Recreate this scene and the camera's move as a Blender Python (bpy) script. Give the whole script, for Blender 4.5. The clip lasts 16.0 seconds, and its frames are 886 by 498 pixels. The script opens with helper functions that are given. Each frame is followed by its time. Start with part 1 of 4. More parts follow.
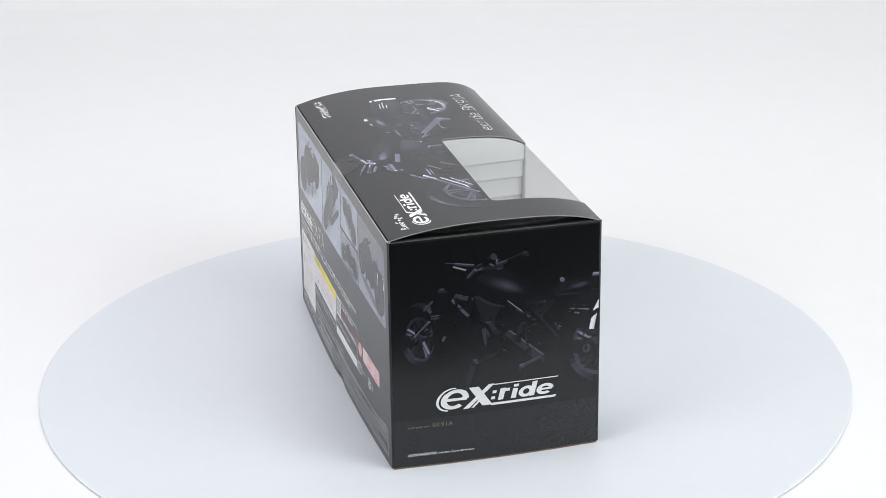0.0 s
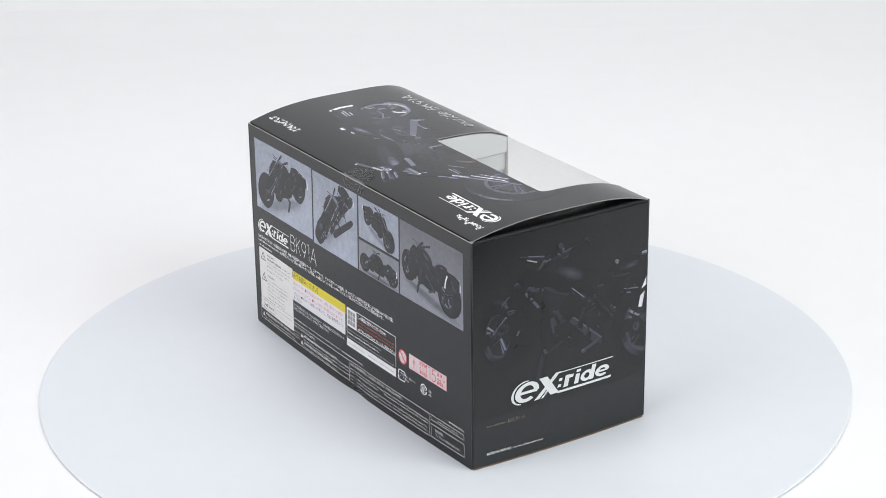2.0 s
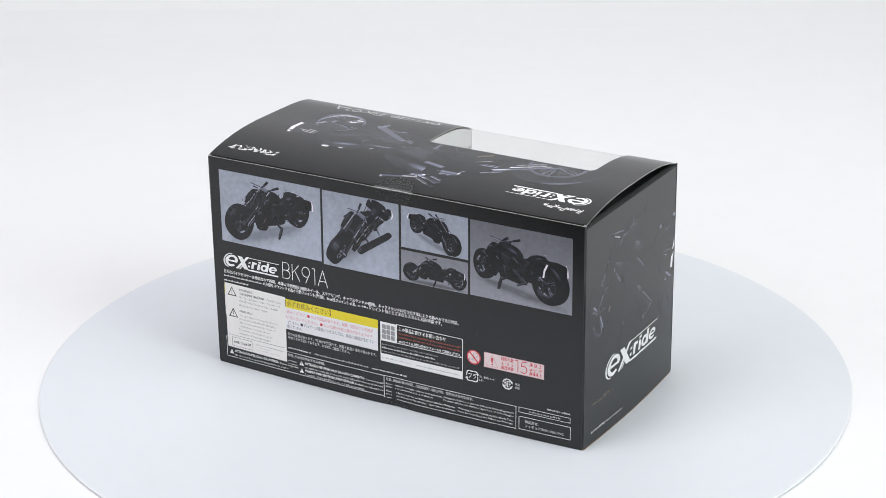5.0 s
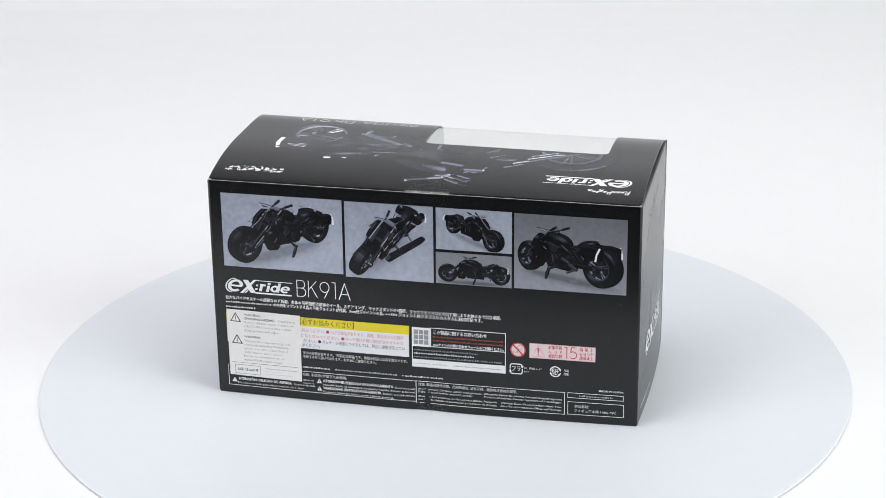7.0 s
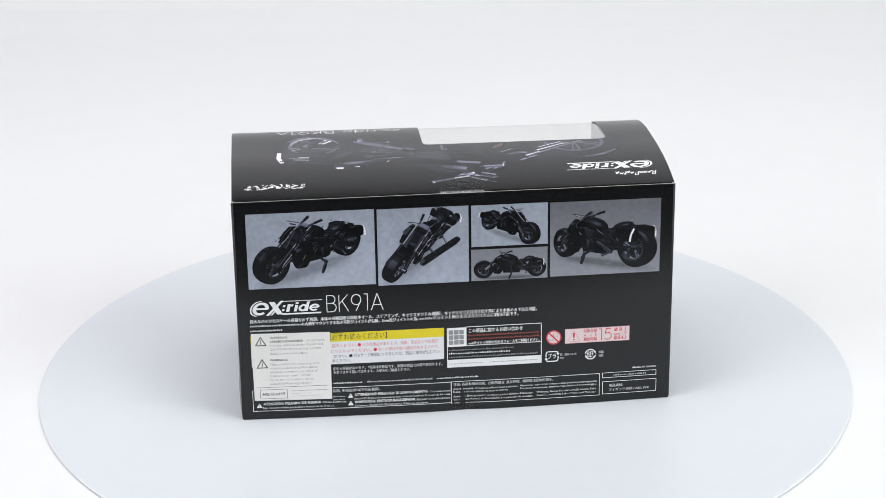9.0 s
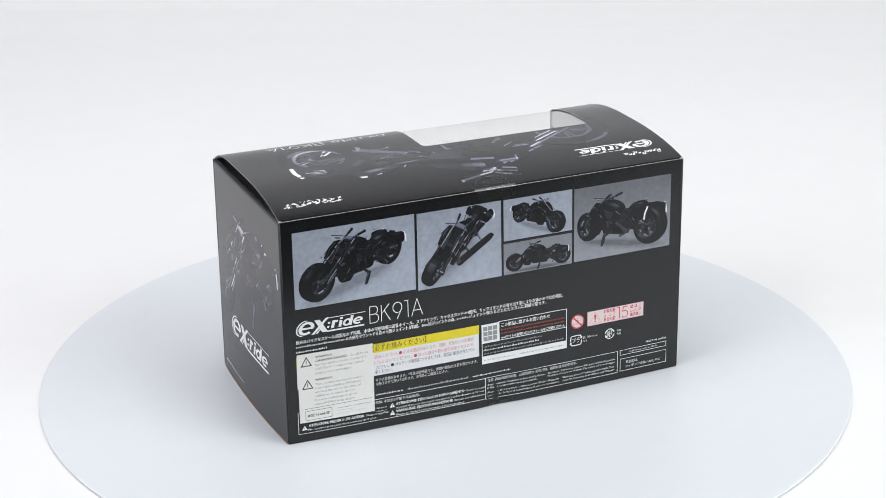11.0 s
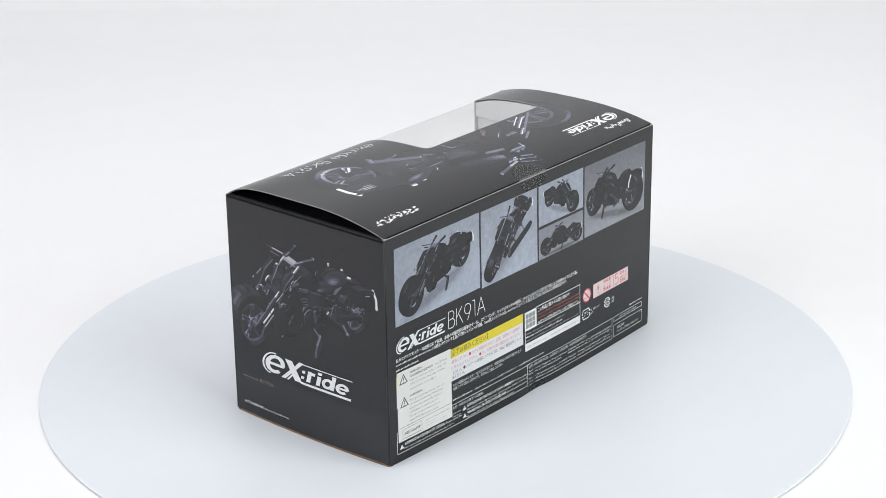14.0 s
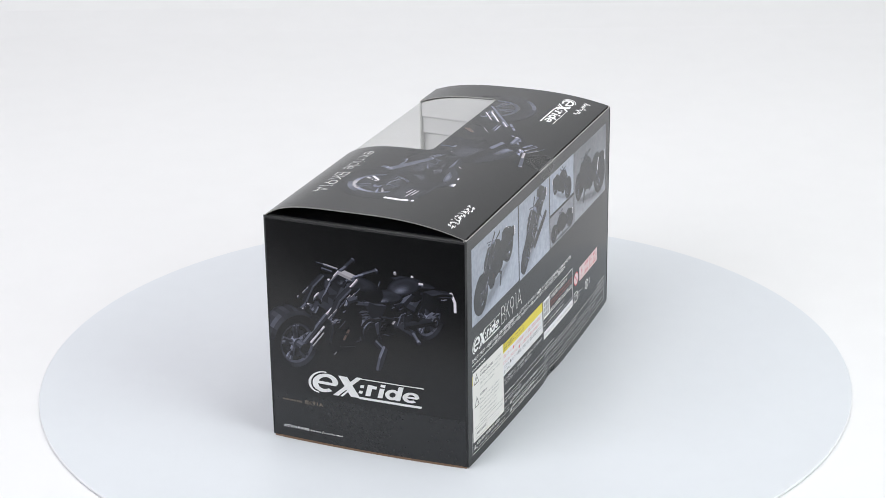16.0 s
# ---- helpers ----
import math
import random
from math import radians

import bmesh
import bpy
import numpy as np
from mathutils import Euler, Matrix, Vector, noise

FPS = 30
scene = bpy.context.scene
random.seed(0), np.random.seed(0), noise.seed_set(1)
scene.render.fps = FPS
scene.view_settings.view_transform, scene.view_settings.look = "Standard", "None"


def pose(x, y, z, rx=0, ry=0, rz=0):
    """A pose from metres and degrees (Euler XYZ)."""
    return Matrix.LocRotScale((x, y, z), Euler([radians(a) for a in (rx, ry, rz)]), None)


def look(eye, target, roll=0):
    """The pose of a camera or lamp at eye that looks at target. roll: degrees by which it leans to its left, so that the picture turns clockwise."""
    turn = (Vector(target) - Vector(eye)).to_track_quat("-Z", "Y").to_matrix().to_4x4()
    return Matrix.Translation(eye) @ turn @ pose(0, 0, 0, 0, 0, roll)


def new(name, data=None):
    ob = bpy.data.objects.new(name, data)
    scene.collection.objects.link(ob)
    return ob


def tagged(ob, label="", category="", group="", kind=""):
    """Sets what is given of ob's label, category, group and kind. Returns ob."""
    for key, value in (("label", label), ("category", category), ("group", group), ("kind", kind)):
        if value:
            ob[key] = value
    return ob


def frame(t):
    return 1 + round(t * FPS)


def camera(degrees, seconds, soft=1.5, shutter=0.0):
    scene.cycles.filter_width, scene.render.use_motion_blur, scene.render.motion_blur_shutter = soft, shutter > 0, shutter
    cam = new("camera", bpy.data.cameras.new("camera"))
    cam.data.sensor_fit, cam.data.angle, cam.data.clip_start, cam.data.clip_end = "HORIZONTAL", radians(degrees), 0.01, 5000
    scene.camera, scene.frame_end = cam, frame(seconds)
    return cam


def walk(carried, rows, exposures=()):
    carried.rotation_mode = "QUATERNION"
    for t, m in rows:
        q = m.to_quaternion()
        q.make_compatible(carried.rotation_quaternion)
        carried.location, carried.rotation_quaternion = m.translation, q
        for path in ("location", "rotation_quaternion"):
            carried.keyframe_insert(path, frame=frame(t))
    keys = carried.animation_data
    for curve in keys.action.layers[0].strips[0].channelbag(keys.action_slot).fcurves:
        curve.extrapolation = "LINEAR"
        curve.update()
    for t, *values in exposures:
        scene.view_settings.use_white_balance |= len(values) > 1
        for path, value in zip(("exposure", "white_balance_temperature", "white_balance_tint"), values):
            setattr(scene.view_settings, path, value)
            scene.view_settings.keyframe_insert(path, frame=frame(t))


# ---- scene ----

# ======================================================================
# camera: stands still, slightly rolled, looking down on a turntable
# ======================================================================
cam = camera(25.35, 16.0, soft=0.75)
EYE = Vector((0.0, -1.0558, 0.4901))
CAM_POSE = Matrix.Translation(EYE) @ pose(0, 0, 0, 0, 0, 0.005) @ pose(0, 0, 0, 90 - 21.587) @ pose(0, 0, 0, 0, 0, -0.783)
walk(cam, [(0.0, CAM_POSE), (16.0, CAM_POSE)])

# ======================================================================
# light: a white photo sweep with softboxes, in a dim room
# ======================================================================
world = bpy.data.worlds.new("world")
scene.world = world
world.use_nodes = True
world.node_tree.nodes["Background"].inputs["Color"].default_value = (0.9, 0.95, 1.0, 1)
world.node_tree.nodes["Background"].inputs["Strength"].default_value = 0.05


def softbox(name, eye, target, sx, sy, watts, color):
    lamp = bpy.data.lights.new(name, "AREA")
    lamp.shape, lamp.size, lamp.size_y, lamp.energy, lamp.color = "RECTANGLE", sx, sy, watts, color
    ob = new(name, lamp)
    ob.matrix_world = look(eye, target)
    return ob


softbox("softbox_overhead", (0.0, -0.05, 1.90), (0.0, 1.18, 0.45), 1.7, 1.4, 29.0, (0.99, 0.98, 1.0))
softbox("softbox_west", (-1.32, -0.90, 1.05), (-0.10, -0.1, 0.0), 1.3, 1.3, 18.2, (0.95, 0.945, 1.0))
softbox("softbox_east", (1.32, -0.90, 1.05), (0.10, -0.1, 0.0), 1.3, 1.3, 21.6, (0.93, 1.0, 0.985))

# ======================================================================
# sizes (metres); art on the carton is laid out in millimetres
# ======================================================================
X0, YB, LEN, WID, HB, HF = -0.1186, -0.0612, 0.240, 0.1141, 0.1286, 0.1278
DISC_R, DISC_Y = 0.2352, -0.0034
TURN_AT_8, TURN_RATE = -3.753, 8.933      # degrees, degrees per second
W_MM, L_MM = WID * 1000, LEN * 1000
BULGE_BACK, BULGE_END = 2.8, 2.0           # millimetres, at the foot of the panels
WIN_A, WIN_B, WIN_V = 108.0, 213.0, 63.0   # the window in the lid


# ======================================================================
# materials
# ======================================================================
def nodes_of(name):
    m = bpy.data.materials.new(name)
    m.use_nodes = True
    nt = m.node_tree
    return m, nt, nt.nodes["Principled BSDF"]


def surface(name, color, rough=0.4, spec=0.5, var=0.06, scale=60.0, bump=0.0, bump_scale=900.0, metal=0.0, coat=0.0, fade=None):
    """Paint or paper: a colour that varies at two scales, with fine relief."""
    m, nt, b = nodes_of(name)
    tc = nt.nodes.new("ShaderNodeTexCoord")
    n1, n2 = nt.nodes.new("ShaderNodeTexNoise"), nt.nodes.new("ShaderNodeTexNoise")
    n1.inputs["Scale"].default_value, n2.inputs["Scale"].default_value = scale, scale * 14
    n1.inputs["Detail"].default_value = 4
    for n in (n1, n2):
        nt.links.new(tc.outputs["Object"], n.inputs["Vector"])
    mix = nt.nodes.new("ShaderNodeMath")
    mix.operation = "ADD"
    nt.links.new(n1.outputs["Fac"], mix.inputs[0])
    nt.links.new(n2.outputs["Fac"], mix.inputs[1])
    mr = nt.nodes.new("ShaderNodeMapRange")
    mr.inputs["From Min"].default_value, mr.inputs["From Max"].default_value = 0.6, 1.4
    mr.inputs["To Min"].default_value, mr.inputs["To Max"].default_value = 1 - var, 1 + var
    nt.links.new(mix.outputs[0], mr.inputs["Value"])
    tone = mr.outputs["Result"]
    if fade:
        # an even run of tone from one height to another, for painted light falloff
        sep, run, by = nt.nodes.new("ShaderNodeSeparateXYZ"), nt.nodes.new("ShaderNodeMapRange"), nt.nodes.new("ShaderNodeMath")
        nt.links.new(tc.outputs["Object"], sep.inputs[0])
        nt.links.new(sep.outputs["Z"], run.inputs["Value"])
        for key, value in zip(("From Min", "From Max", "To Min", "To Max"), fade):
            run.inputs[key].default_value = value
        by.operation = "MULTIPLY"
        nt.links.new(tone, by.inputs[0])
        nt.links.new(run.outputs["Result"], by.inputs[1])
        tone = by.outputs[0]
    sc = nt.nodes.new("ShaderNodeVectorMath")
    sc.operation = "SCALE"
    sc.inputs[0].default_value = color
    nt.links.new(tone, sc.inputs["Scale"])
    nt.links.new(sc.outputs["Vector"], b.inputs["Base Color"])
    b.inputs["Roughness"].default_value, b.inputs["Metallic"].default_value = rough, metal
    b.inputs["Specular IOR Level"].default_value = spec
    b.inputs["Coat Weight"].default_value = coat
    if bump:
        bp, n3 = nt.nodes.new("ShaderNodeBump"), nt.nodes.new("ShaderNodeTexNoise")
        n3.inputs["Scale"].default_value = bump_scale
        n3.inputs["Detail"].default_value = 3
        nt.links.new(tc.outputs["Object"], n3.inputs["Vector"])
        bp.inputs["Strength"].default_value, bp.inputs["Distance"].default_value = bump, 0.0004
        nt.links.new(n3.outputs["Fac"], bp.inputs["Height"])
        nt.links.new(bp.outputs["Normal"], b.inputs["Normal"])
    return m


def clear_film(name, clear, rough, tint, haze=0.0):
    """Thin clear plastic: mostly see-through, with a surface sheen."""
    m = bpy.data.materials.new(name)
    m.use_nodes = True
    nt = m.node_tree
    nt.nodes.clear()
    out = nt.nodes.new("ShaderNodeOutputMaterial")
    tr, gl, df = nt.nodes.new("ShaderNodeBsdfTransparent"), nt.nodes.new("ShaderNodeBsdfGlossy"), nt.nodes.new("ShaderNodeBsdfTranslucent")
    d2 = nt.nodes.new("ShaderNodeBsdfDiffuse")
    tr.inputs["Color"].default_value = (*tint, 1)
    gl.inputs["Roughness"].default_value = rough
    df.inputs["Color"].default_value = d2.inputs["Color"].default_value = (*tint, 1)
    fr, mx, mh, md = nt.nodes.new("ShaderNodeLayerWeight"), nt.nodes.new("ShaderNodeMixShader"), nt.nodes.new("ShaderNodeMixShader"), nt.nodes.new("ShaderNodeMixShader")
    mh.inputs["Fac"].default_value = haze
    md.inputs["Fac"].default_value = 0.8
    mul = nt.nodes.new("ShaderNodeMath")
    mul.operation = "MULTIPLY"
    mul.inputs[1].default_value = 1 - clear
    pw, ma = nt.nodes.new("ShaderNodeMath"), nt.nodes.new("ShaderNodeMath")
    pw.operation, ma.operation = "POWER", "MULTIPLY_ADD"
    pw.inputs[1].default_value, ma.inputs[1].default_value, ma.inputs[2].default_value = 5.0, 0.95, 0.05
    nt.links.new(fr.outputs["Facing"], pw.inputs[0])
    nt.links.new(pw.outputs[0], ma.inputs[0])
    nt.links.new(ma.outputs[0], mul.inputs[0])
    nt.links.new(df.outputs[0], md.inputs[1])
    nt.links.new(d2.outputs[0], md.inputs[2])
    nt.links.new(tr.outputs[0], mh.inputs[1])
    nt.links.new(md.outputs[0], mh.inputs[2])
    nt.links.new(mul.outputs[0], mx.inputs["Fac"])
    nt.links.new(mh.outputs[0], mx.inputs[1])
    nt.links.new(gl.outputs[0], mx.inputs[2])
    nt.links.new(mx.outputs[0], out.inputs["Surface"])
    return m


SWEEP = surface("white_sweep_paper", (0.80, 0.80, 0.805), 0.8, 0.3, 0.012, 2.5)
ROOM = surface("grey_room_paint", (0.16, 0.16, 0.165), 0.8, 0.3, 0.1, 2.0)
DISC = surface("white_acrylic", (0.675, 0.702, 0.737), 0.38, 0.35, 0.012, 5.0)
DISC_EDGE = surface("acrylic_edge", (0.79, 0.805, 0.825), 0.5, 0.35, 0.03, 30)
BASE_MAT = surface("turntable_base_paint", (0.75, 0.75, 0.76), 0.5, 0.4, 0.03, 20)
CARD = surface("black_coated_card", (0.0058, 0.0061, 0.0067), 0.23, 0.50, 0.10, 35, bump=0.006, bump_scale=260)
CARD_LOW = surface("dark_grey_printed_card", (0.014, 0.015, 0.0165), 0.23, 0.50, 0.08, 35, bump=0.006, bump_scale=260)
# lighter than the card: wear, and on the end folds a painted highlight
FOLD = surface("worn_highlit_fold", (0.020, 0.021, 0.022), 0.42, 0.4, 0.35, 160)
BOARD = surface("raw_board_edge", (0.43, 0.42, 0.40), 0.8, 0.2, 0.15, 300)
BROWN = surface("brown_board", (0.21, 0.135, 0.088), 0.85, 0.2, 0.2, 200)
INNER = surface("grey_board_inside", (0.74, 0.74, 0.73), 0.8, 0.2, 0.05, 100)
WHITE = surface("white_ink", (0.86, 0.86, 0.86), 0.3, 0.5, 0.03, 200)
STICKER = surface("white_sticker_paper", (0.84, 0.82, 0.79), 0.5, 0.4, 0.04, 120)
PANELW = surface("white_panel_ink", (0.82, 0.81, 0.83), 0.3, 0.5, 0.03, 120)
YELLOW = surface("yellow_ink", (0.80, 0.66, 0.02), 0.3, 0.5, 0.04, 120)
RED = surface("red_ink", (0.62, 0.05, 0.07), 0.3, 0.5, 0.05, 200)
BRICK = surface("dull_red_ink", (0.36, 0.06, 0.035), 0.3, 0.5, 0.05, 200)
PINKW = surface("pale_pink_ink", (0.80, 0.66, 0.66), 0.3, 0.5, 0.04, 200)
PINKT = surface("pink_ink", (0.72, 0.38, 0.40), 0.3, 0.5, 0.05, 200)
BLACKT = surface("black_ink", (0.03, 0.03, 0.032), 0.3, 0.5, 0.05, 200)
GREYT = surface("grey_ink", (0.30, 0.30, 0.31), 0.3, 0.5, 0.05, 200)
PALET = surface("light_grey_ink", (0.52, 0.52, 0.53), 0.3, 0.5, 0.05, 200)
GOLDT = surface("bronze_ink", (0.16, 0.13, 0.10), 0.3, 0.5, 0.05, 200)
# light falloff of the pictured backgrounds, put into the ink: paler towards the bottom
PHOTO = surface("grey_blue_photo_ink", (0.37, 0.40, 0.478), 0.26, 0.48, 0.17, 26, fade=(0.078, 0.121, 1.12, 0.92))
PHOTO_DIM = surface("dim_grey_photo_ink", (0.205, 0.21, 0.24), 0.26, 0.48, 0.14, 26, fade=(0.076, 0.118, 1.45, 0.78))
FILM = clear_film("clear_window_film", 0.30, 0.08, (0.985, 0.985, 0.98), 0.10)
SEAL = clear_film("clear_seal_film", 0.62, 0.26, (0.93, 0.93, 0.93), 0.002)
# extra white haze paints in the highlight along the seal's bend
SEAL_FOLD = clear_film("whitened_seal_bend", 0.0, 0.16, (0.98, 0.98, 0.975), 0.15)
TRAY = clear_film("frosted_tray_plastic", 0.5, 0.2, (0.95, 0.95, 0.945), 0.80)

# printed tones, dark to light, slightly blue; the bike's light and shade included
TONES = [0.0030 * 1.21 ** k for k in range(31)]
INKS = [surface("shaded_print_tone", (t * (0.90 if t < 0.3 else 1), t * 0.95, t * (1.28 if t < 0.3 else 1.03)), 0.26, 0.48, 0.05, 150) for t in TONES]
RUST = surface("photo_tone_rust", (0.11, 0.075, 0.065), 0.26, 0.48, 0.05, 150)


# ======================================================================
# mesh helpers
# ======================================================================
def part(name, bm, material, parent, label="", smooth=False):
    """Link a bmesh as one mesh object under a thing or under a part."""
    me = bpy.data.meshes.new(name)
    bm.to_mesh(me)
    bm.free()
    mats = material if isinstance(material, (list, tuple)) else [material]
    for m in mats:
        me.materials.append(m)
    if smooth:
        for p in me.polygons:
            p.use_smooth = True
    ob = new(name, me)
    ob.parent = parent
    if label:
        tagged(ob, label)
    return ob


def add_box(bm, a, b, mat=0, bevel=0.0):
    """A box between two corners, with rounded edges where asked."""
    r = bmesh.ops.create_cube(bm, size=1.0, matrix=Matrix.Translation([(p + q) / 2 for p, q in zip(a, b)]) @ Matrix.Diagonal([abs(q - p) for p, q in zip(a, b)] + [1]))
    faces = {f for v in r["verts"] for f in v.link_faces}
    for f in faces:
        f.material_index = mat
    if bevel:
        bmesh.ops.bevel(bm, geom=list({e for f in faces for e in f.edges}), offset=bevel, segments=2, profile=0.5, affect="EDGES")


def lid_z(v, u=120.0):
    """Height of the bowed lid over the base, v millimetres from its back edge; higher at the west end."""
    s = 2 * min(max(v / W_MM, 0), 1) - 1
    bow = 6.1 + 1.6 * (1 - min(max(u, 0), L_MM) / L_MM)
    return (HB + (HF - HB) * (s + 1) / 2) * 1000 + 0.4 + bow * (1 - abs(s) ** (2.4 if s < 0 else 6.0 - 2.6 * min(max(u, 0), L_MM) / L_MM))


def swell(a, v, length, most):
    """How far a panel bulges out, a along its length and v up: most at the middle of its lower edge."""
    k = min(max(a / length, 0), 1)
    held = 0.35 * math.exp(-((a - 124.0) / 9.0) ** 2) * max(0, 1 - v / 30.0) if length > 200 else 0.0   # drawn in by the seal
    return most * (1 - (2 * k - 1) ** 2) * (1 - held) * max(0, 1 - v / 118.0) ** 1.2


def on_back(u, v, d):
    return (X0 + u / 1000, YB - (d + swell(u, v, L_MM, BULGE_BACK)) / 1000, v / 1000)


def on_east(u, v, d):
    return (X0 + LEN + (d + swell(u, v, W_MM, BULGE_END)) / 1000, YB + u / 1000, v / 1000)


def on_west(w, v, d):
    return (X0 - (d + swell(w, v, W_MM, BULGE_END)) / 1000, YB + WID - w / 1000, v / 1000)


def bulged(place, a0, a1, v0, v1, thick, na=24, nv=12, band=0.0):
    """A sheet of board between two widths and two heights, curved as its panel is. Faces: 0 outside, 1 edges, 2 inside, 4 outside below a band."""
    bm = bmesh.new()
    A = [a0 + (a1 - a0) * i / na for i in range(na + 1)]
    B = [v0 + (v1 - v0) * j / nv for j in range(nv + 1)]
    if band:
        B, nv = sorted(B + [band]), nv + 1
    out = [[bm.verts.new(place(a, v, 0.0)) for v in B] for a in A]
    ins = [[bm.verts.new(place(a, v, -thick)) for v in B] for a in A]
    for i in range(na):
        for j in range(nv):
            bm.faces.new([out[i][j], out[i + 1][j], out[i + 1][j + 1], out[i][j + 1]]).material_index = 4 if B[j] < band else 0
            bm.faces.new([ins[i][j], ins[i][j + 1], ins[i + 1][j + 1], ins[i + 1][j]]).material_index = 2
    rim = [(i, 0) for i in range(na)] + [(na, j) for j in range(nv)] + [(i, nv) for i in range(na, 0, -1)] + [(0, j) for j in range(nv, 0, -1)]
    for (i, j), (k, m) in zip(rim, rim[1:] + rim[:1]):
        bm.faces.new([out[i][j], ins[i][j], ins[k][m], out[k][m]]).material_index = 1
    bmesh.ops.recalc_face_normals(bm, faces=bm.faces)
    return bm


def on_lid(s, r, d):
    u, v = L_MM - s, W_MM - r
    dz = lid_z(v + 0.5, u) - lid_z(v - 0.5, u)
    k = d / math.hypot(1, dz)
    return (X0 + u / 1000, YB + (v - dz * k) / 1000, (lid_z(v, u) + k) / 1000)


class Art:
    """Flat print on one panel: polygons in millimetres, at a small height over the panel."""

    def __init__(self, place, slices=None):
        self.place, self.slices, self.bm = place, slices, bmesh.new()

    def poly(self, pts, d=0.08, mat=0):
        vs = [self.bm.verts.new((x, y, d)) for x, y in pts]
        f = self.bm.faces.new(vs)
        f.material_index = mat
        if f.calc_center_median() and f.normal.z < 0:
            f.normal_flip()
        return self

    def rect(self, x0, y0, x1, y1, d=0.08, mat=0, slant=0.0):
        k = slant * (y1 - y0)
        return self.poly([(x0, y0), (x1, y0), (x1 + k, y1), (x0 + k, y1)], d, mat)

    def outline(self, x0, y0, x1, y1, w, d=0.08, mat=0):
        self.rect(x0, y0, x1, y0 + w, d, mat)
        self.rect(x0, y1 - w, x1, y1, d, mat)
        self.rect(x0, y0 + w, x0 + w, y1 - w, d, mat)
        return self.rect(x1 - w, y0 + w, x1, y1 - w, d, mat)

    def disc(self, x, y, rx, ry, d=0.08, mat=0, slant=0.0, n=28):
        return self.poly([(x + rx * math.cos(a) + slant * ry * math.sin(a), y + ry * math.sin(a)) for a in [2 * math.pi * i / n for i in range(n)]], d, mat)

    def ring(self, x, y, rx, ry, w, d=0.08, mat=0, a0=0, a1=360, slant=0.0, n=36):
        A = [radians(a0 + (a1 - a0) * i / n) for i in range(n + 1)]
        at = lambda a, k: (x + (rx - k) * math.cos(a) + slant * (ry - k) * math.sin(a), y + (ry - k) * math.sin(a))
        for a, b in zip(A, A[1:]):
            self.poly([at(a, 0), at(b, 0), at(b, w), at(a, w)], d, mat)
        return self

    def text(self, body, x, y, height, width=0.0, d=0.08, mat=0, bold=0.0, res=2):
        """Lettering with its base line at (x, y); fitted to a width where given."""
        cu = bpy.data.curves.new("lettering", "FONT")
        cu.body, cu.resolution_u, cu.offset = body, res, bold
        ob = bpy.data.objects.new("lettering", cu)
        scene.collection.objects.link(ob)
        me = bpy.data.meshes.new_from_object(ob.evaluated_get(bpy.context.evaluated_depsgraph_get()))
        bpy.data.objects.remove(ob)
        bpy.data.curves.remove(cu)
        xs = [v.co.x for v in me.vertices]
        cap = 0.70
        ky = height / cap
        kx = width / (max(xs) - min(xs)) if width else ky
        lo = min(xs)
        for k in range(2 if max(map(ord, body)) > 0x3000 and height < 2.2 else 1):
            vs = [self.bm.verts.new((x + 0.13 * k + (v.co.x - lo) * kx, y + v.co.y * ky, d + 0.004 * k)) for v in me.vertices]
            for p in me.polygons:
                try:
                    self.bm.faces.new([vs[i] for i in p.vertices]).material_index = mat
                except ValueError:
                    pass
        bpy.data.meshes.remove(me)
        return self

    def stroke(self, pts, w, d=0.08, mat=0):
        """A thin line of even width along points."""
        for k, (p, q) in enumerate(zip(pts, pts[1:])):
            dx, dy = q[0] - p[0], q[1] - p[1]
            n = math.hypot(dx, dy) or 1e-9
            ex, ey = dx / n * w * 0.25, dy / n * w * 0.25
            nx, ny = -dy / n * w / 2, dx / n * w / 2
            self.poly([(p[0] - ex - nx, p[1] - ey - ny), (q[0] + ex - nx, q[1] + ey - ny), (q[0] + ex + nx, q[1] + ey + ny), (p[0] - ex + nx, p[1] - ey + ny)], d + 0.002 * (k % 3), mat)
        return self

    def thin(self, body, x, y, h, w, line, d=0.08, mat=0):
        """Thin even-stroke capitals and figures, spread over a width."""
        arc = lambda cx, cy, rx, ry, a0, a1, n=12: [(cx + rx * math.cos(radians(a0 + (a1 - a0) * i / n)), cy + ry * math.sin(radians(a0 + (a1 - a0) * i / n))) for i in range(n + 1)]
        shapes = {
            "B": (0.62, [[(0, 1), (0, 0)], [(0, 1), (0.30, 1)] + arc(0.30, 0.76, 0.24, 0.24, 90, -90) + [(0, 0.52)], [(0.30, 0.52)] + arc(0.32, 0.26, 0.28, 0.26, 90, -90) + [(0, 0)]]),
            "K": (0.62, [[(0, 1), (0, 0)], [(0.55, 1), (0, 0.44)], [(0.20, 0.64), (0.60, 0)]]),
            "9": (0.66, [arc(0.32, 0.68, 0.31, 0.31, 0, 360, 24), arc(0.32, 0.68, 0.31, 0.31, 0, -25, 3) + [(0.30, 0)]]),
            "1": (0.30, [[(0, 1), (0.22, 1), (0.22, 0)]]),
            "5": (0.58, [[(0.50, 1), (0.12, 1), (0.05, 0.56)] + arc(0.24, 0.32, 0.30, 0.31, 128, -140, 16)]),
            "A": (0.78, [[(0, 0), (0.38, 1), (0.76, 0)], [(0.13, 0.32), (0.63, 0.32)]]),
        }
        gap = 0.17
        total = sum(shapes[c][0] for c in body) + gap * (len(body) - 1)
        k, at = w / total, x
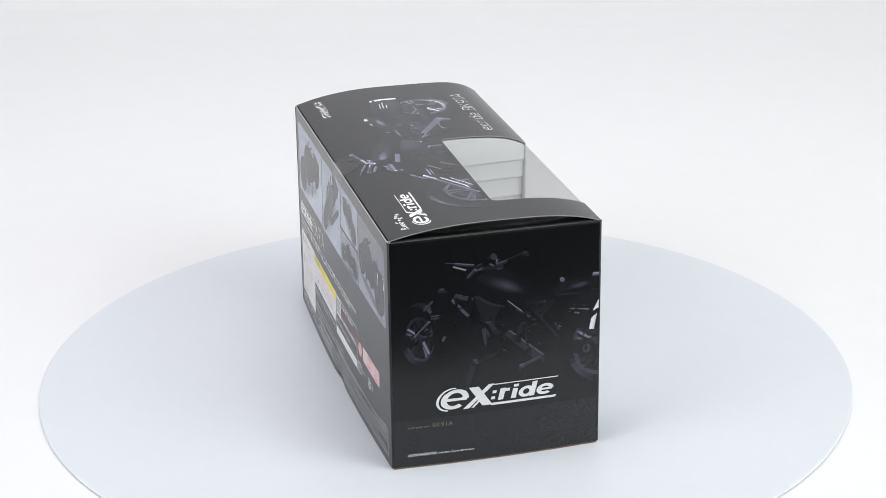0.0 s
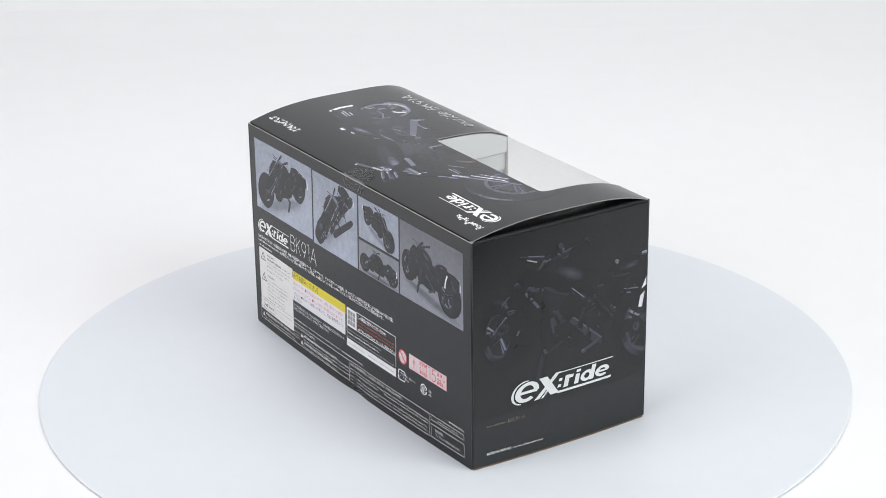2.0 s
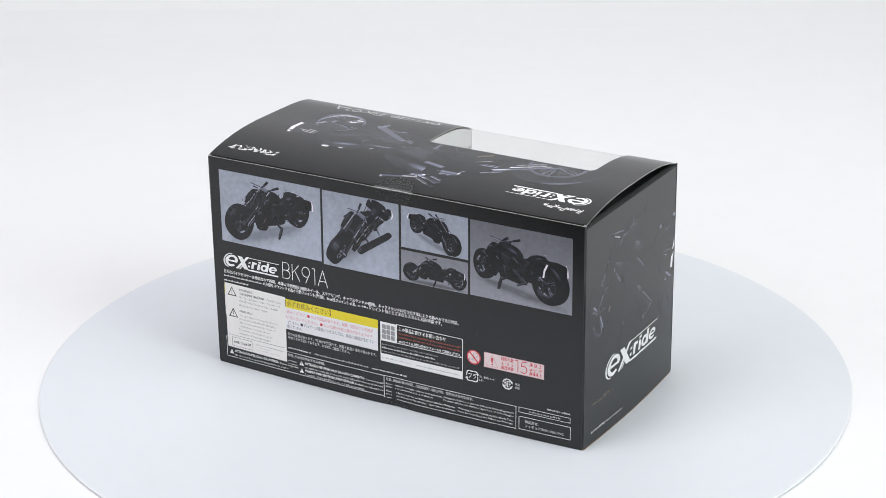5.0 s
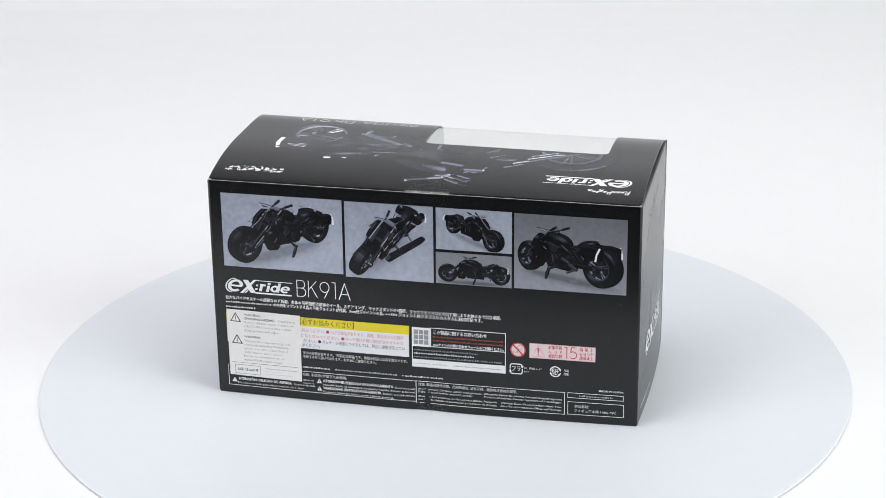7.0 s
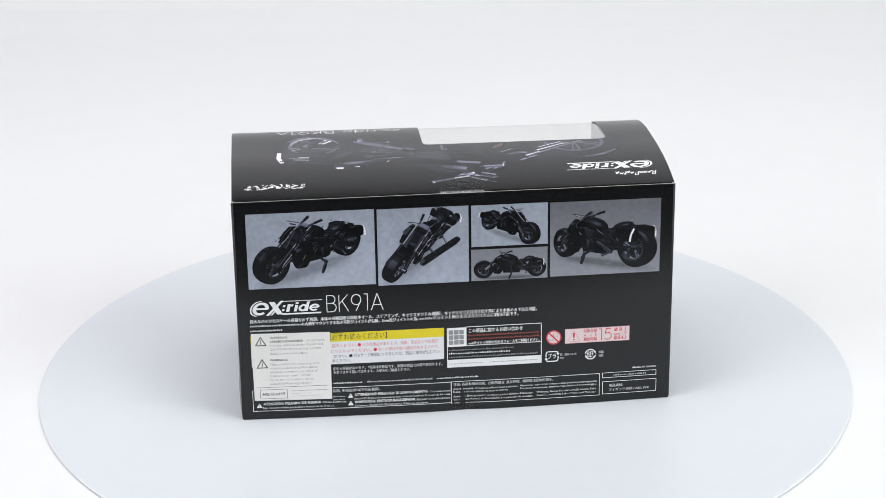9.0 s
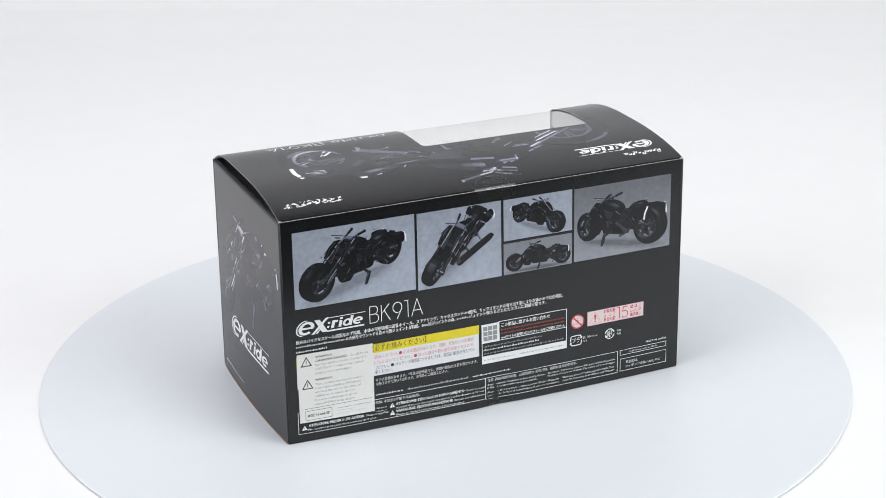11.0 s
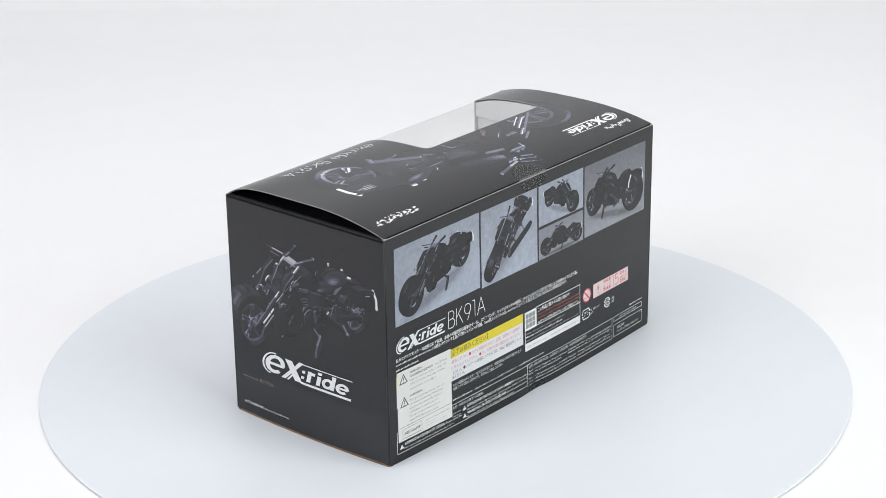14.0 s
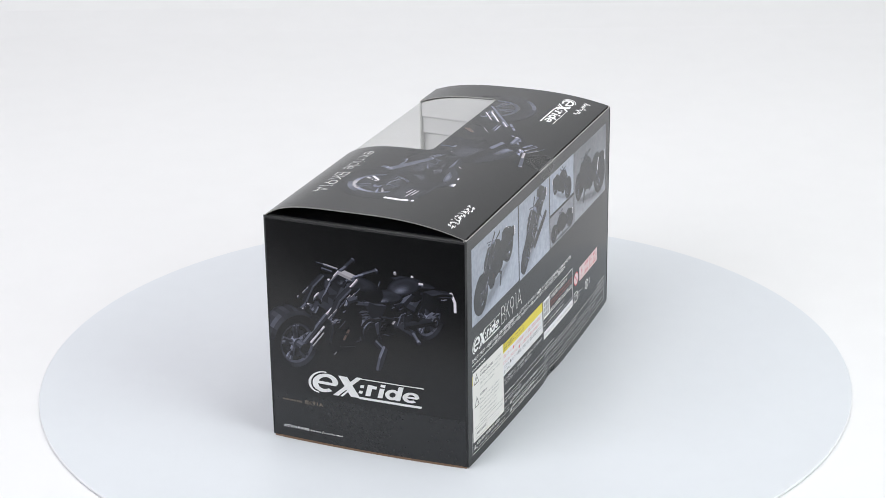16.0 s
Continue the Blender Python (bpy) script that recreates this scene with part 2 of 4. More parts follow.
        for c in body:
            for line_pts in shapes[c][1]:
                self.stroke([(at + px * k, y + py * h) for px, py in line_pts], line, d, mat)
            at += (shapes[c][0] + gap) * k
        return self

    def bars(self, x0, x1, y, h, seed, d=0.08, mat=0, low=2.0, high=6.0):
        """A line of writing that cannot be read: one plain bar for each word."""
        rnd, x = random.Random(seed), x0
        while x < x1 - 0.4:
            end = min(x + rnd.uniform(low, high) * h / 1.8, x1)
            while x < end:
                w = min(rnd.uniform(0.26, 0.46) * h, x1 - x)
                top = rnd.choice((0.62, 0.66, 0.66, 0.90))
                self.rect(x, y + 0.12 * h, x + w, y + top * h, d, mat)
                x += w + 0.27 * h
            x += 0.22 * h
        return self

    def done(self, name, mats, parent, label="", weld=False):
        if weld:
            bmesh.ops.remove_doubles(self.bm, verts=self.bm.verts[:], dist=0.75)
        if self.place in (on_back, on_east, on_west):
            long = L_MM if self.place is on_back else W_MM
            for k in range(1, 16):
                cuts = [((long * k / 16, 0, 0), (1, 0, 0)), ((0, 8.0 * k, 0), (0, 1, 0))]
                if self.place is on_back and min(v.co.y for v in self.bm.verts) < 30:
                    cuts.append(((104.0 + 2.5 * k, 0, 0), (1, 0, 0)))
                for at, no in cuts:
                    bmesh.ops.bisect_plane(self.bm, geom=self.bm.verts[:] + self.bm.edges[:] + self.bm.faces[:], dist=1e-5, plane_co=at, plane_no=no)
        if self.slices:
            for y in self.slices:
                bmesh.ops.bisect_plane(self.bm, geom=self.bm.verts[:] + self.bm.edges[:] + self.bm.faces[:], dist=1e-5, plane_co=(0, y, 0), plane_no=(0, 1, 0))
        for v in self.bm.verts:
            v.co = self.place(v.co.x, v.co.y, 0.4 * v.co.z)
        return part(name, self.bm, mats, parent, label)


LID_SLICES = [2.5 * i for i in range(1, 46)]


def mark(art, x0, y0, x1, y1, d=0.1, mat=0):
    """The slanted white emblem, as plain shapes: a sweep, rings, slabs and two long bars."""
    w, h = x1 - x0, y1 - y0
    lean = 0.26
    Y = lambda b: y0 + b * h
    X = lambda a: x0 + a * w
    at = lambda a, b: (x0 + a * w + lean * (b - 0.5) * h, y0 + b * h)
    slab = lambda a0, a1, b0, b1, dd=0.0: art.poly([at(a0, b0), at(a1, b0), at(a1, b1), at(a0, b1)], d + dd, mat)

    def bowl(a, b, rx, ry, wx, wy, t0=0, t1=360, dd=0.0, n=36):
        T = [radians(t0 + (t1 - t0) * i / n) for i in range(n + 1)]
        put = lambda t, k: at(a + (rx - wx * k) * math.cos(t), b + (ry - wy * k) * math.sin(t))
        for p, q in zip(T, T[1:]):
            art.poly([put(p, 0), put(q, 0), put(q, 1), put(p, 1)], d + dd, mat)

    # sweep and the large round shape
    bowl(0.120, 0.50, 0.118, 0.52, 0.022, 0.05, 80, 268)
    bowl(0.150, 0.49, 0.112, 0.44, 0.050, 0.155, 0, 312)
    slab(0.080, 0.250, 0.42, 0.545, 0.003)
    # crossed strokes
    art.poly([(X(0.215), Y(0.0)), (X(0.262), Y(0.0)), (X(0.475), Y(1.0)), (X(0.428), Y(1.0))], d, mat)
    art.poly([(X(0.280), Y(0.0)), (X(0.300), Y(0.0)), (X(0.365), Y(0.33)), (X(0.352), Y(0.38))], d, mat)
    art.poly([(X(0.265), Y(0.94)), (X(0.345), Y(0.94)), (X(0.455), Y(0.06)), (X(0.372), Y(0.06))], d + 0.004, mat)
    # two dots, then four bold shapes
    slab(0.452, 0.484, 0.28, 0.41)
    slab(0.452, 0.484, 0.55, 0.68)
    slab(0.512, 0.556, 0.22, 0.74)
    slab(0.540, 0.592, 0.58, 0.72, 0.003)
    slab(0.618, 0.660, 0.22, 0.66)
    slab(0.618, 0.660, 0.73, 0.85)
    bowl(0.736, 0.455, 0.062, 0.245, 0.036, 0.125)
    slab(0.770, 0.812, 0.22, 0.87, 0.003)
    bowl(0.892, 0.455, 0.070, 0.245, 0.036, 0.115, 0, 315)
    slab(0.850, 0.950, 0.41, 0.50, 0.003)
    # long bars
    art.poly([(X(0.440), Y(0.93)), (X(1.0), Y(0.93)), (X(1.0), Y(0.975)), (X(0.455), Y(0.975))], d + 0.006, mat)
    art.poly([(X(0.445), Y(0.02)), (X(0.975), Y(0.02)), (X(0.985), Y(0.125)), (X(0.430), Y(0.125))], d + 0.006, mat)
    return art


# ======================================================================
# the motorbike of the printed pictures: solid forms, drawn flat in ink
# ======================================================================
class Solid:
    """Faces of a solid form with an ink tone; front is -x, up is +z."""

    def __init__(self):
        self.faces = []

    def add(self, pts, tone, spec=0.25):
        self.faces.append(([Vector(p) for p in pts], tone, spec))

    def tube(self, p, q, r, tone, spec=0.3, r2=None, n=10):
        p, q, r2 = Vector(p), Vector(q), r if r2 is None else r2
        ax = (q - p).normalized()
        e = ax.orthogonal().normalized()
        f = ax.cross(e)
        ring = lambda c, k: [c + k * (math.cos(2 * math.pi * i / n) * e + math.sin(2 * math.pi * i / n) * f) for i in range(n)]
        A, B = ring(p, r), ring(q, r2)
        for i in range(n):
            self.add([A[i], A[(i + 1) % n], B[(i + 1) % n], B[i]], tone, spec)
        self.add(A[::-1], tone, spec)
        self.add(B, tone, spec)

    def ball(self, c, r, tone, spec=0.35, tilt=0.0, nu=14, nv=8):
        m = Matrix.Rotation(radians(tilt), 3, "Y")
        at = lambda i, j: Vector(c) + m @ Vector((r[0] * math.cos(2 * math.pi * i / nu) * math.sin(math.pi * j / nv), r[1] * math.sin(2 * math.pi * i / nu) * math.sin(math.pi * j / nv), r[2] * math.cos(math.pi * j / nv)))
        for i in range(nu):
            for j in range(nv):
                q = [at(i, j + 1), at(i + 1, j + 1), at(i + 1, j), at(i, j)]
                self.add(q, tone, spec)

    def slab(self, outline, y0, y1, tone, spec=0.25, edge=0.02):
        """A side outline (x, z), counter-clockwise, from y0 to y1, with a chamfer."""
        if sum(p[0] * q[1] - q[0] * p[1] for p, q in zip(outline, outline[1:] + outline[:1])) < 0:
            outline = outline[::-1]
        cx, cz = sum(p[0] for p in outline) / len(outline), sum(p[1] for p in outline) / len(outline)
        shrink = [(cx + (x - cx) * (1 - edge * 3), cz + (z - cz) * (1 - edge * 3)) for x, z in outline]
        lo, hi = min(y0, y1), max(y0, y1)
        e = min(edge, (hi - lo) / 3)
        rings = [[(x, lo, z) for x, z in shrink], [(x, lo + e, z) for x, z in outline], [(x, hi - e, z) for x, z in outline], [(x, hi, z) for x, z in shrink]]
        n = len(outline)
        for A, B in zip(rings, rings[1:]):
            for i in range(n):
                self.add([A[i], B[i], B[(i + 1) % n], A[(i + 1) % n]], tone, spec)
        self.add(rings[0], tone, spec)
        self.add(rings[3][::-1], tone, spec)

    def wheel(self, x, z, R, half, tone):
        n, prof = 40, [(0.60, 0.80), (0.70, 1.0), (0.88, 1.0), (0.97, 0.75), (1.0, 0.35), (1.0, -0.35), (0.97, -0.75), (0.88, -1.0), (0.70, -1.0), (0.60, -0.80)]
        at = lambda i, k: (x + R * prof[k][0] * math.cos(2 * math.pi * i / n), half * prof[k][1], z + R * prof[k][0] * math.sin(2 * math.pi * i / n))
        for i in range(n):
            for k in range(len(prof) - 1):
                tread = 3 <= k <= 5 and (i % 2 == 0)
                self.add([at(i, k), at(i + 1, k), at(i + 1, k + 1), at(i, k + 1)], tone * (0.55 if tread else 1.0), 0.14)
        for s in (-1, 1):
            y = s * half * 0.72
            rr = lambda i, k, yy: (x + R * k * math.cos(2 * math.pi * i / n), yy, z + R * k * math.sin(2 * math.pi * i / n))
            for i in range(n):
                q = [rr(i, 0.53, y), rr(i + 1, 0.53, y), rr(i + 1, 0.62, y * 1.1), rr(i, 0.62, y * 1.1)]
                self.add(q if s > 0 else q[::-1], 0.050, 0.4)
            for i in range(n):
                q = [rr(i, 0.0, y * 0.2), rr(i + 1, 0.56, y * 0.2), rr(i, 0.56, y * 0.2)]
                self.add(q if s > 0 else q[::-1], 0.008, 0.05)
            for k in range(5):
                for dk in (-0.13, 0.13):
                    a = 2 * math.pi * k / 5 + 0.3
                    p, q = (x + R * 0.12 * math.cos(a + dk), y * 0.8, z + R * 0.12 * math.sin(a + dk)), (x + R * 0.55 * math.cos(a + dk), y, z + R * 0.55 * math.sin(a + dk))
                    self.tube(p, q, R * 0.055, 0.030, 0.4, n=6)
            self.tube((x, y * 0.3, z), (x, y * 1.25, z), R * 0.15, 0.04, 0.5, n=14)
            for i in range(0, n):
                q = [rr(i, 0.28, y * 1.02), rr(i + 1, 0.28, y * 1.02), rr(i + 1, 0.42, y * 1.02), rr(i, 0.42, y * 1.02)]
                if i % 4:
                    self.add(q if s > 0 else q[::-1], 0.026, 0.35)


def motorbike():
    """A long, low black cruiser; the numbers are in units of 1.2 wheel diameters."""
    b = Solid()
    FX, RX, R = -1.1, 1.1, 0.395
    rnd = random.Random(12)
    b.wheel(FX, R, R, 0.135, 0.010)
    b.wheel(RX, R, R, 0.155, 0.009)
    for s in (-1, 1):
        # raked fork: bright upper tube, dark slider, fork guard with a pale line
        b.tube((-0.80, s * 0.17, 0.63), (-0.20, s * 0.16, 1.06), 0.018, 0.07, 0.8)
        b.tube((FX - 0.03, s * 0.20, R - 0.03), (-0.70, s * 0.18, 0.70), 0.042, 0.008, 0.15)
        b.tube((-1.00, s * 0.235, 0.44), (-0.78, s * 0.225, 0.60), 0.012, 0.11, 1.0, n=6)
        b.tube((-0.98, s * 0.245, 0.40), (-0.80, s * 0.235, 0.53), 0.008, 0.07, 0.7, n=6)
        b.tube((FX, s * 0.15, R), (FX, s * 0.25, R), 0.06, 0.014, 0.5, n=12)
        b.tube((-0.46, s * 0.165, 0.875), (-0.34, s * 0.16, 0.96), 0.040, 0.016, 0.8)
        # handlebar halves, grips, levers
        b.tube((-0.22, s * 0.12, 1.08), (-0.10, s * 0.15, 1.11), 0.020, 0.030, 0.9)
        b.tube((-0.10, s * 0.15, 1.11), (0.06, s * 0.20, 1.155), 0.028, 0.009, 0.35)
        b.tube((0.055, s * 0.199, 1.153), (0.072, s * 0.203, 1.160), 0.032, 0.03, 0.7)
        b.tube((-0.24, s * 0.14, 1.10), (-0.36, s * 0.26, 1.13), 0.012, 0.09, 0.9, n=6)
        b.tube((-0.36, s * 0.26, 1.13), (-0.43, s * 0.31, 1.145), 0.009, 0.03, 0.3, n=6)
        b.tube((-0.30, s * 0.18, 1.06), (-0.42, s * 0.22, 1.10), 0.014, 0.04, 0.7, n=6)
        # lamp pods beside the yoke
        b.slab([(-0.70, 0.72), (-0.44, 0.62), (-0.20, 0.78), (-0.22, 0.99), (-0.40, 1.02), (-0.58, 0.90)], s * 0.195, s * 0.285, 0.007, 0.10)
        b.tube((-0.50, s * 0.29, 0.875), (-0.36, s * 0.28, 0.885), 0.055, 0.013, 0.6, n=14)
        b.tube((-0.508, s * 0.29, 0.875), (-0.50, s * 0.29, 0.875), 0.034, 0.12, 0.9, n=14)
        b.slab([(-0.34, 0.83), (-0.16, 0.80), (-0.14, 0.835), (-0.32, 0.865)], s * 0.287, s * 0.297, 0.06, 0.8, 0.006)
        # belly cowl with a rust mark, its lower blade, side plates
        b.slab([(-0.72, 0.40), (-0.65, 0.25), (-0.42, 0.22), (-0.24, 0.42), (-0.20, 0.66), (-0.42, 0.82), (-0.66, 0.64)], s * 0.14, s * 0.255, 0.0065, 0.25)
        b.slab([(-0.68, 0.26), (-0.44, 0.22), (-0.34, 0.30), (-0.58, 0.34)], s * 0.257, s * 0.268, 0.010, 0.3, 0.008)
        b.slab([(-0.60, 0.56), (-0.48, 0.46), (-0.34, 0.56), (-0.42, 0.70)], s * 0.257, s * 0.266, 0.010, 0.35)
        b.slab([(-0.545, 0.425), (-0.52, 0.415), (-0.435, 0.525), (-0.46, 0.54)], s * 0.270, s * 0.276, 0.16, 0.1, 0.003)
        b.slab([(-0.70, 0.655), (-0.56, 0.665), (-0.56, 0.675), (-0.70, 0.665)], s * 0.262, s * 0.268, 0.10, 0.2, 0.003)
        b.slab([(-0.70, 0.630), (-0.58, 0.640), (-0.58, 0.648), (-0.70, 0.638)], s * 0.262, s * 0.268, 0.08, 0.2, 0.003)
        # engine: round cover with a bright lip, gear case, finned block
        b.tube((-0.07, s * 0.10, 0.44), (-0.07, s * 0.23, 0.44), 0.165, 0.012, 0.6, n=24)
        b.tube((-0.07, s * 0.23, 0.44), (-0.07, s * 0.255, 0.44), 0.125, 0.018, 0.8, n=24)
        b.tube((-0.07, s * 0.255, 0.44), (-0.07, s * 0.262, 0.44), 0.080, 0.007, 0.2, n=20)
        b.tube((0.22, s * 0.10, 0.38), (0.22, s * 0.22, 0.38), 0.115, 0.010, 0.5, n=18)
        b.slab([(-0.02, 0.54), (0.02, 0.40), (0.05, 0.40), (0.04, 0.56)], s * 0.262, s * 0.268, 0.05, 0.5, 0.004)
        b.slab([(0.10, 0.30), (0.34, 0.26), (0.40, 0.52), (0.16, 0.58)], s * 0.12, s * 0.20, 0.007, 0.3)
        for k in range(4):
            z = 0.56 + 0.035 * k
            b.slab([(-0.22, z), (0.14, z - 0.01), (0.14, z + 0.006), (-0.22, z + 0.016)], s * 0.15, s * 0.205, 0.013, 0.5, 0.004)
        # silver swing plate, its A-shaped bracket, foot peg
        b.slab([(0.27, 0.50), (0.31, 0.535), (0.69, 0.335), (0.70, 0.28), (0.62, 0.29)], s * 0.25, s * 0.28, 0.045, 0.55, 0.008)
        b.slab([(0.37, 0.46), (0.44, 0.60), (0.475, 0.60), (0.455, 0.52)], s * 0.25, s * 0.265, 0.030, 0.5, 0.005)
        b.slab([(0.475, 0.60), (0.50, 0.60), (0.52, 0.40), (0.495, 0.41)], s * 0.25, s * 0.262, 0.024, 0.5, 0.005)
        b.slab([(0.55, 0.56), (0.64, 0.57), (0.63, 0.47), (0.56, 0.47)], s * 0.24, s * 0.25, 0.020, 0.4, 0.006)
        b.tube((0.66, s * 0.26, 0.31), (0.60, s * 0.40, 0.27), 0.022, 0.030, 0.7, n=8)
        b.tube((0.60, s * 0.40, 0.27), (0.585, s * 0.43, 0.26), 0.026, 0.05, 0.7, n=8)
        # swing arm, shock, hub
        b.tube((0.30, s * 0.19, 0.40), (RX, s * 0.22, R), 0.050, 0.007, 0.15)
        b.tube((RX, s * 0.16, R), (RX, s * 0.255, R), 0.075, 0.015, 0.6, n=16)
        b.tube((RX, s * 0.255, R), (RX, s * 0.262, R), 0.035, 0.06, 0.7, n=12)
        b.tube((0.50, s * 0.17, 0.68), (0.80, s * 0.21, 0.46), 0.036, 0.006, 0.08)
        # tank side plate
        b.slab([(-0.14, 0.83), (-0.09, 0.72), (-0.02, 0.60), (0.13, 0.62), (0.20, 0.73), (0.02, 0.765)], s * 0.18, s * 0.245, 0.024, 0.12, 0.012)
        # saddlebag: dark shell, bluish lid panel, small print, white lamp strip on its rear edge
        b.slab([(0.84, 0.64), (0.96, 0.575), (1.24, 0.55), (1.29, 0.59), (1.29, 0.79), (1.06, 0.835), (0.86, 0.83)], s * 0.20, s * 0.36, 0.008, 0.3, 0.03)
        b.slab([(0.96, 0.60), (1.24, 0.575), (1.245, 0.765), (0.99, 0.79)], s * 0.362, s * 0.372, 0.016, 0.3, 0.008)
        b.tube((1.27, s * 0.325, 0.805), (1.265, s * 0.405, 0.70), 0.017, 0.85, 0.2, n=8)
        b.tube((1.265, s * 0.405, 0.70), (1.255, s * 0.425, 0.575), 0.017, 0.85, 0.2, n=8)
        for k, w in enumerate((0.13, 0.17, 0.09)):
            z = 0.745 - 0.028 * k
            b.slab([(1.02, z), (1.02 + w, z - 0.01), (1.02 + w, z), (1.02, z + 0.010)], s * 0.3735, s * 0.378, 0.15, 0.2, 0.003)
        b.tube((0.80, s * 0.20, 0.925), (0.84, s * 0.24, 0.925), 0.018, 0.16, 1.0, n=8)
        # small castings, hoses and bolts
        for k in range(40):
            x, z = rnd.uniform(-0.30, 0.62), rnd.uniform(0.24, 0.66)
            w, h, t = rnd.uniform(0.02, 0.08), rnd.uniform(0.012, 0.04), rnd.choice((0.005, 0.007, 0.010, 0.014, 0.028))
            y = rnd.uniform(0.15, 0.225)
            k2 = rnd.uniform(-0.03, 0.03)
            b.slab([(x, z), (x + w, z + k2), (x + w, z + h + k2), (x, z + h)], s * (y - 0.02), s * y, t, 0.5, 0.004)
        for k in range(6):
            x, z = rnd.uniform(-0.20, 0.50), rnd.uniform(0.34, 0.72)
            b.tube((x, s * 0.20, z), (x + rnd.uniform(-0.16, 0.16), s * 0.215, z + rnd.uniform(-0.14, 0.14)), 0.010, rnd.choice((0.010, 0.016, 0.024)), 0.4, n=6)
        for k in range(9):
            x = rnd.uniform(-0.78, -0.34)
            z = 0.66 + 0.55 * (x + 0.78) + rnd.uniform(-0.05, 0.08)
            w = rnd.uniform(0.03, 0.09)
            b.slab([(x, z), (x + w, z + 0.7 * w), (x + w - 0.01, z + 0.7 * w + 0.016), (x - 0.01, z + 0.016)], s * 0.288, s * 0.298, rnd.choice((0.012, 0.03, 0.07)), 0.6, 0.003)
        # lower fairing behind the front wheel
        b.slab([(-0.66, 0.62), (-0.60, 0.46), (-0.46, 0.60), (-0.30, 0.86), (-0.40, 0.98)], s * 0.08, s * 0.19, 0.006, 0.3)
    # silver yoke plate and instrument, steering neck
    b.slab([(-0.26, 1.045), (-0.15, 1.055), (-0.14, 1.08), (-0.25, 1.075)], -0.13, 0.13, 0.09, 0.7, 0.008)
    b.slab([(-0.56, 0.78), (-0.44, 0.72), (-0.16, 0.98), (-0.28, 1.05)], -0.09, 0.09, 0.005, 0.04)
    b.slab([(-0.42, 0.90), (-0.32, 0.84), (-0.25, 0.91), (-0.36, 0.97)], -0.17, 0.17, 0.007, 0.05, 0.012)
    b.slab([(-0.66, 0.44), (-0.46, 0.30), (-0.26, 0.34), (-0.24, 0.80), (-0.40, 0.92), (-0.58, 0.70)], -0.17, 0.17, 0.005, 0.2)
    # tank, seat, rear hump and tail
    b.ball((-0.02, 0, 0.86), (0.36, 0.20, 0.165), 0.0075, 0.17, 15, 64, 36)
    b.ball((0.46, 0, 0.72), (0.24, 0.165, 0.075), 0.008, 0.16, -6, 48, 24)
    b.ball((0.76, 0, 0.80), (0.25, 0.19, 0.115), 0.008, 0.16, -14, 48, 28)
    b.slab([(0.62, 0.72), (0.80, 0.66), (1.16, 0.74), (1.20, 0.82), (0.90, 0.86), (0.70, 0.84)], -0.16, 0.16, 0.007, 0.25, 0.04)
    b.slab([(0.40, 0.66), (0.60, 0.64), (0.78, 0.78), (0.72, 0.80), (0.56, 0.70), (0.40, 0.70)], -0.18, 0.18, 0.024, 0.4, 0.008)
    b.slab([(-0.30, 0.24), (0.38, 0.22), (0.50, 0.60), (0.20, 0.74), (-0.30, 0.74)], -0.15, 0.15, 0.005, 0.2)
    # side stand, a broad blade on the near side
    b.slab([(0.02, 0.30), (-0.06, 0.16), (-0.10, 0.0), (-0.06, 0.0), (0.0, 0.10), (0.06, 0.26)], -0.40, -0.36, 0.035, 0.5, 0.006)
    b.tube((0.04, -0.16, 0.30), (0.02, -0.38, 0.24), 0.03, 0.012, 0.4, n=8)
    return b


def side_blade():
    """The long holder that is swung out beside the bike in one picture."""
    b = Solid()
    b.slab([(-0.76, 0.12), (0.68, 0.12), (0.80, 0.20), (0.72, 0.28), (-0.70, 0.28), (-0.80, 0.20)], -0.07, 0.07, 0.006, 0.2, 0.03)
    for k in range(7):
        x = -0.62 + 0.19 * k
        b.slab([(x, 0.17), (x + 0.13, 0.17), (x + 0.13, 0.235), (x, 0.235)], -0.08, -0.07, 0.04 if k % 3 == 1 else 0.012, 0.3, 0.006)
    m = Matrix.Translation((0.29, -0.47, 0)) @ Matrix.Rotation(radians(-11), 4, "Z")
    b.faces = [([m @ p for p in pts], tone, spec) for pts, tone, spec in b.faces]
    return b


BIKE, BLADE = motorbike(), side_blade()


def trimmed(pts, clip):
    """A polygon cut off at the picture's edges."""
    for axis, bound, sign in ((0, clip[0], 1), (0, clip[2], -1), (1, clip[1], 1), (1, clip[3], -1)):
        out = []
        for p, q in zip(pts, pts[1:] + pts[:1]):
            dp, dq = sign * (p[axis] - bound), sign * (q[axis] - bound)
            if dp >= 0:
                out.append(p)
            if dp * dq < 0:
                k = dp / (dp - dq)
                out.append(tuple(a + k * (b - a) for a, b in zip(p, q)))
        pts = out
        if len(pts) < 3:
            return []
    return pts


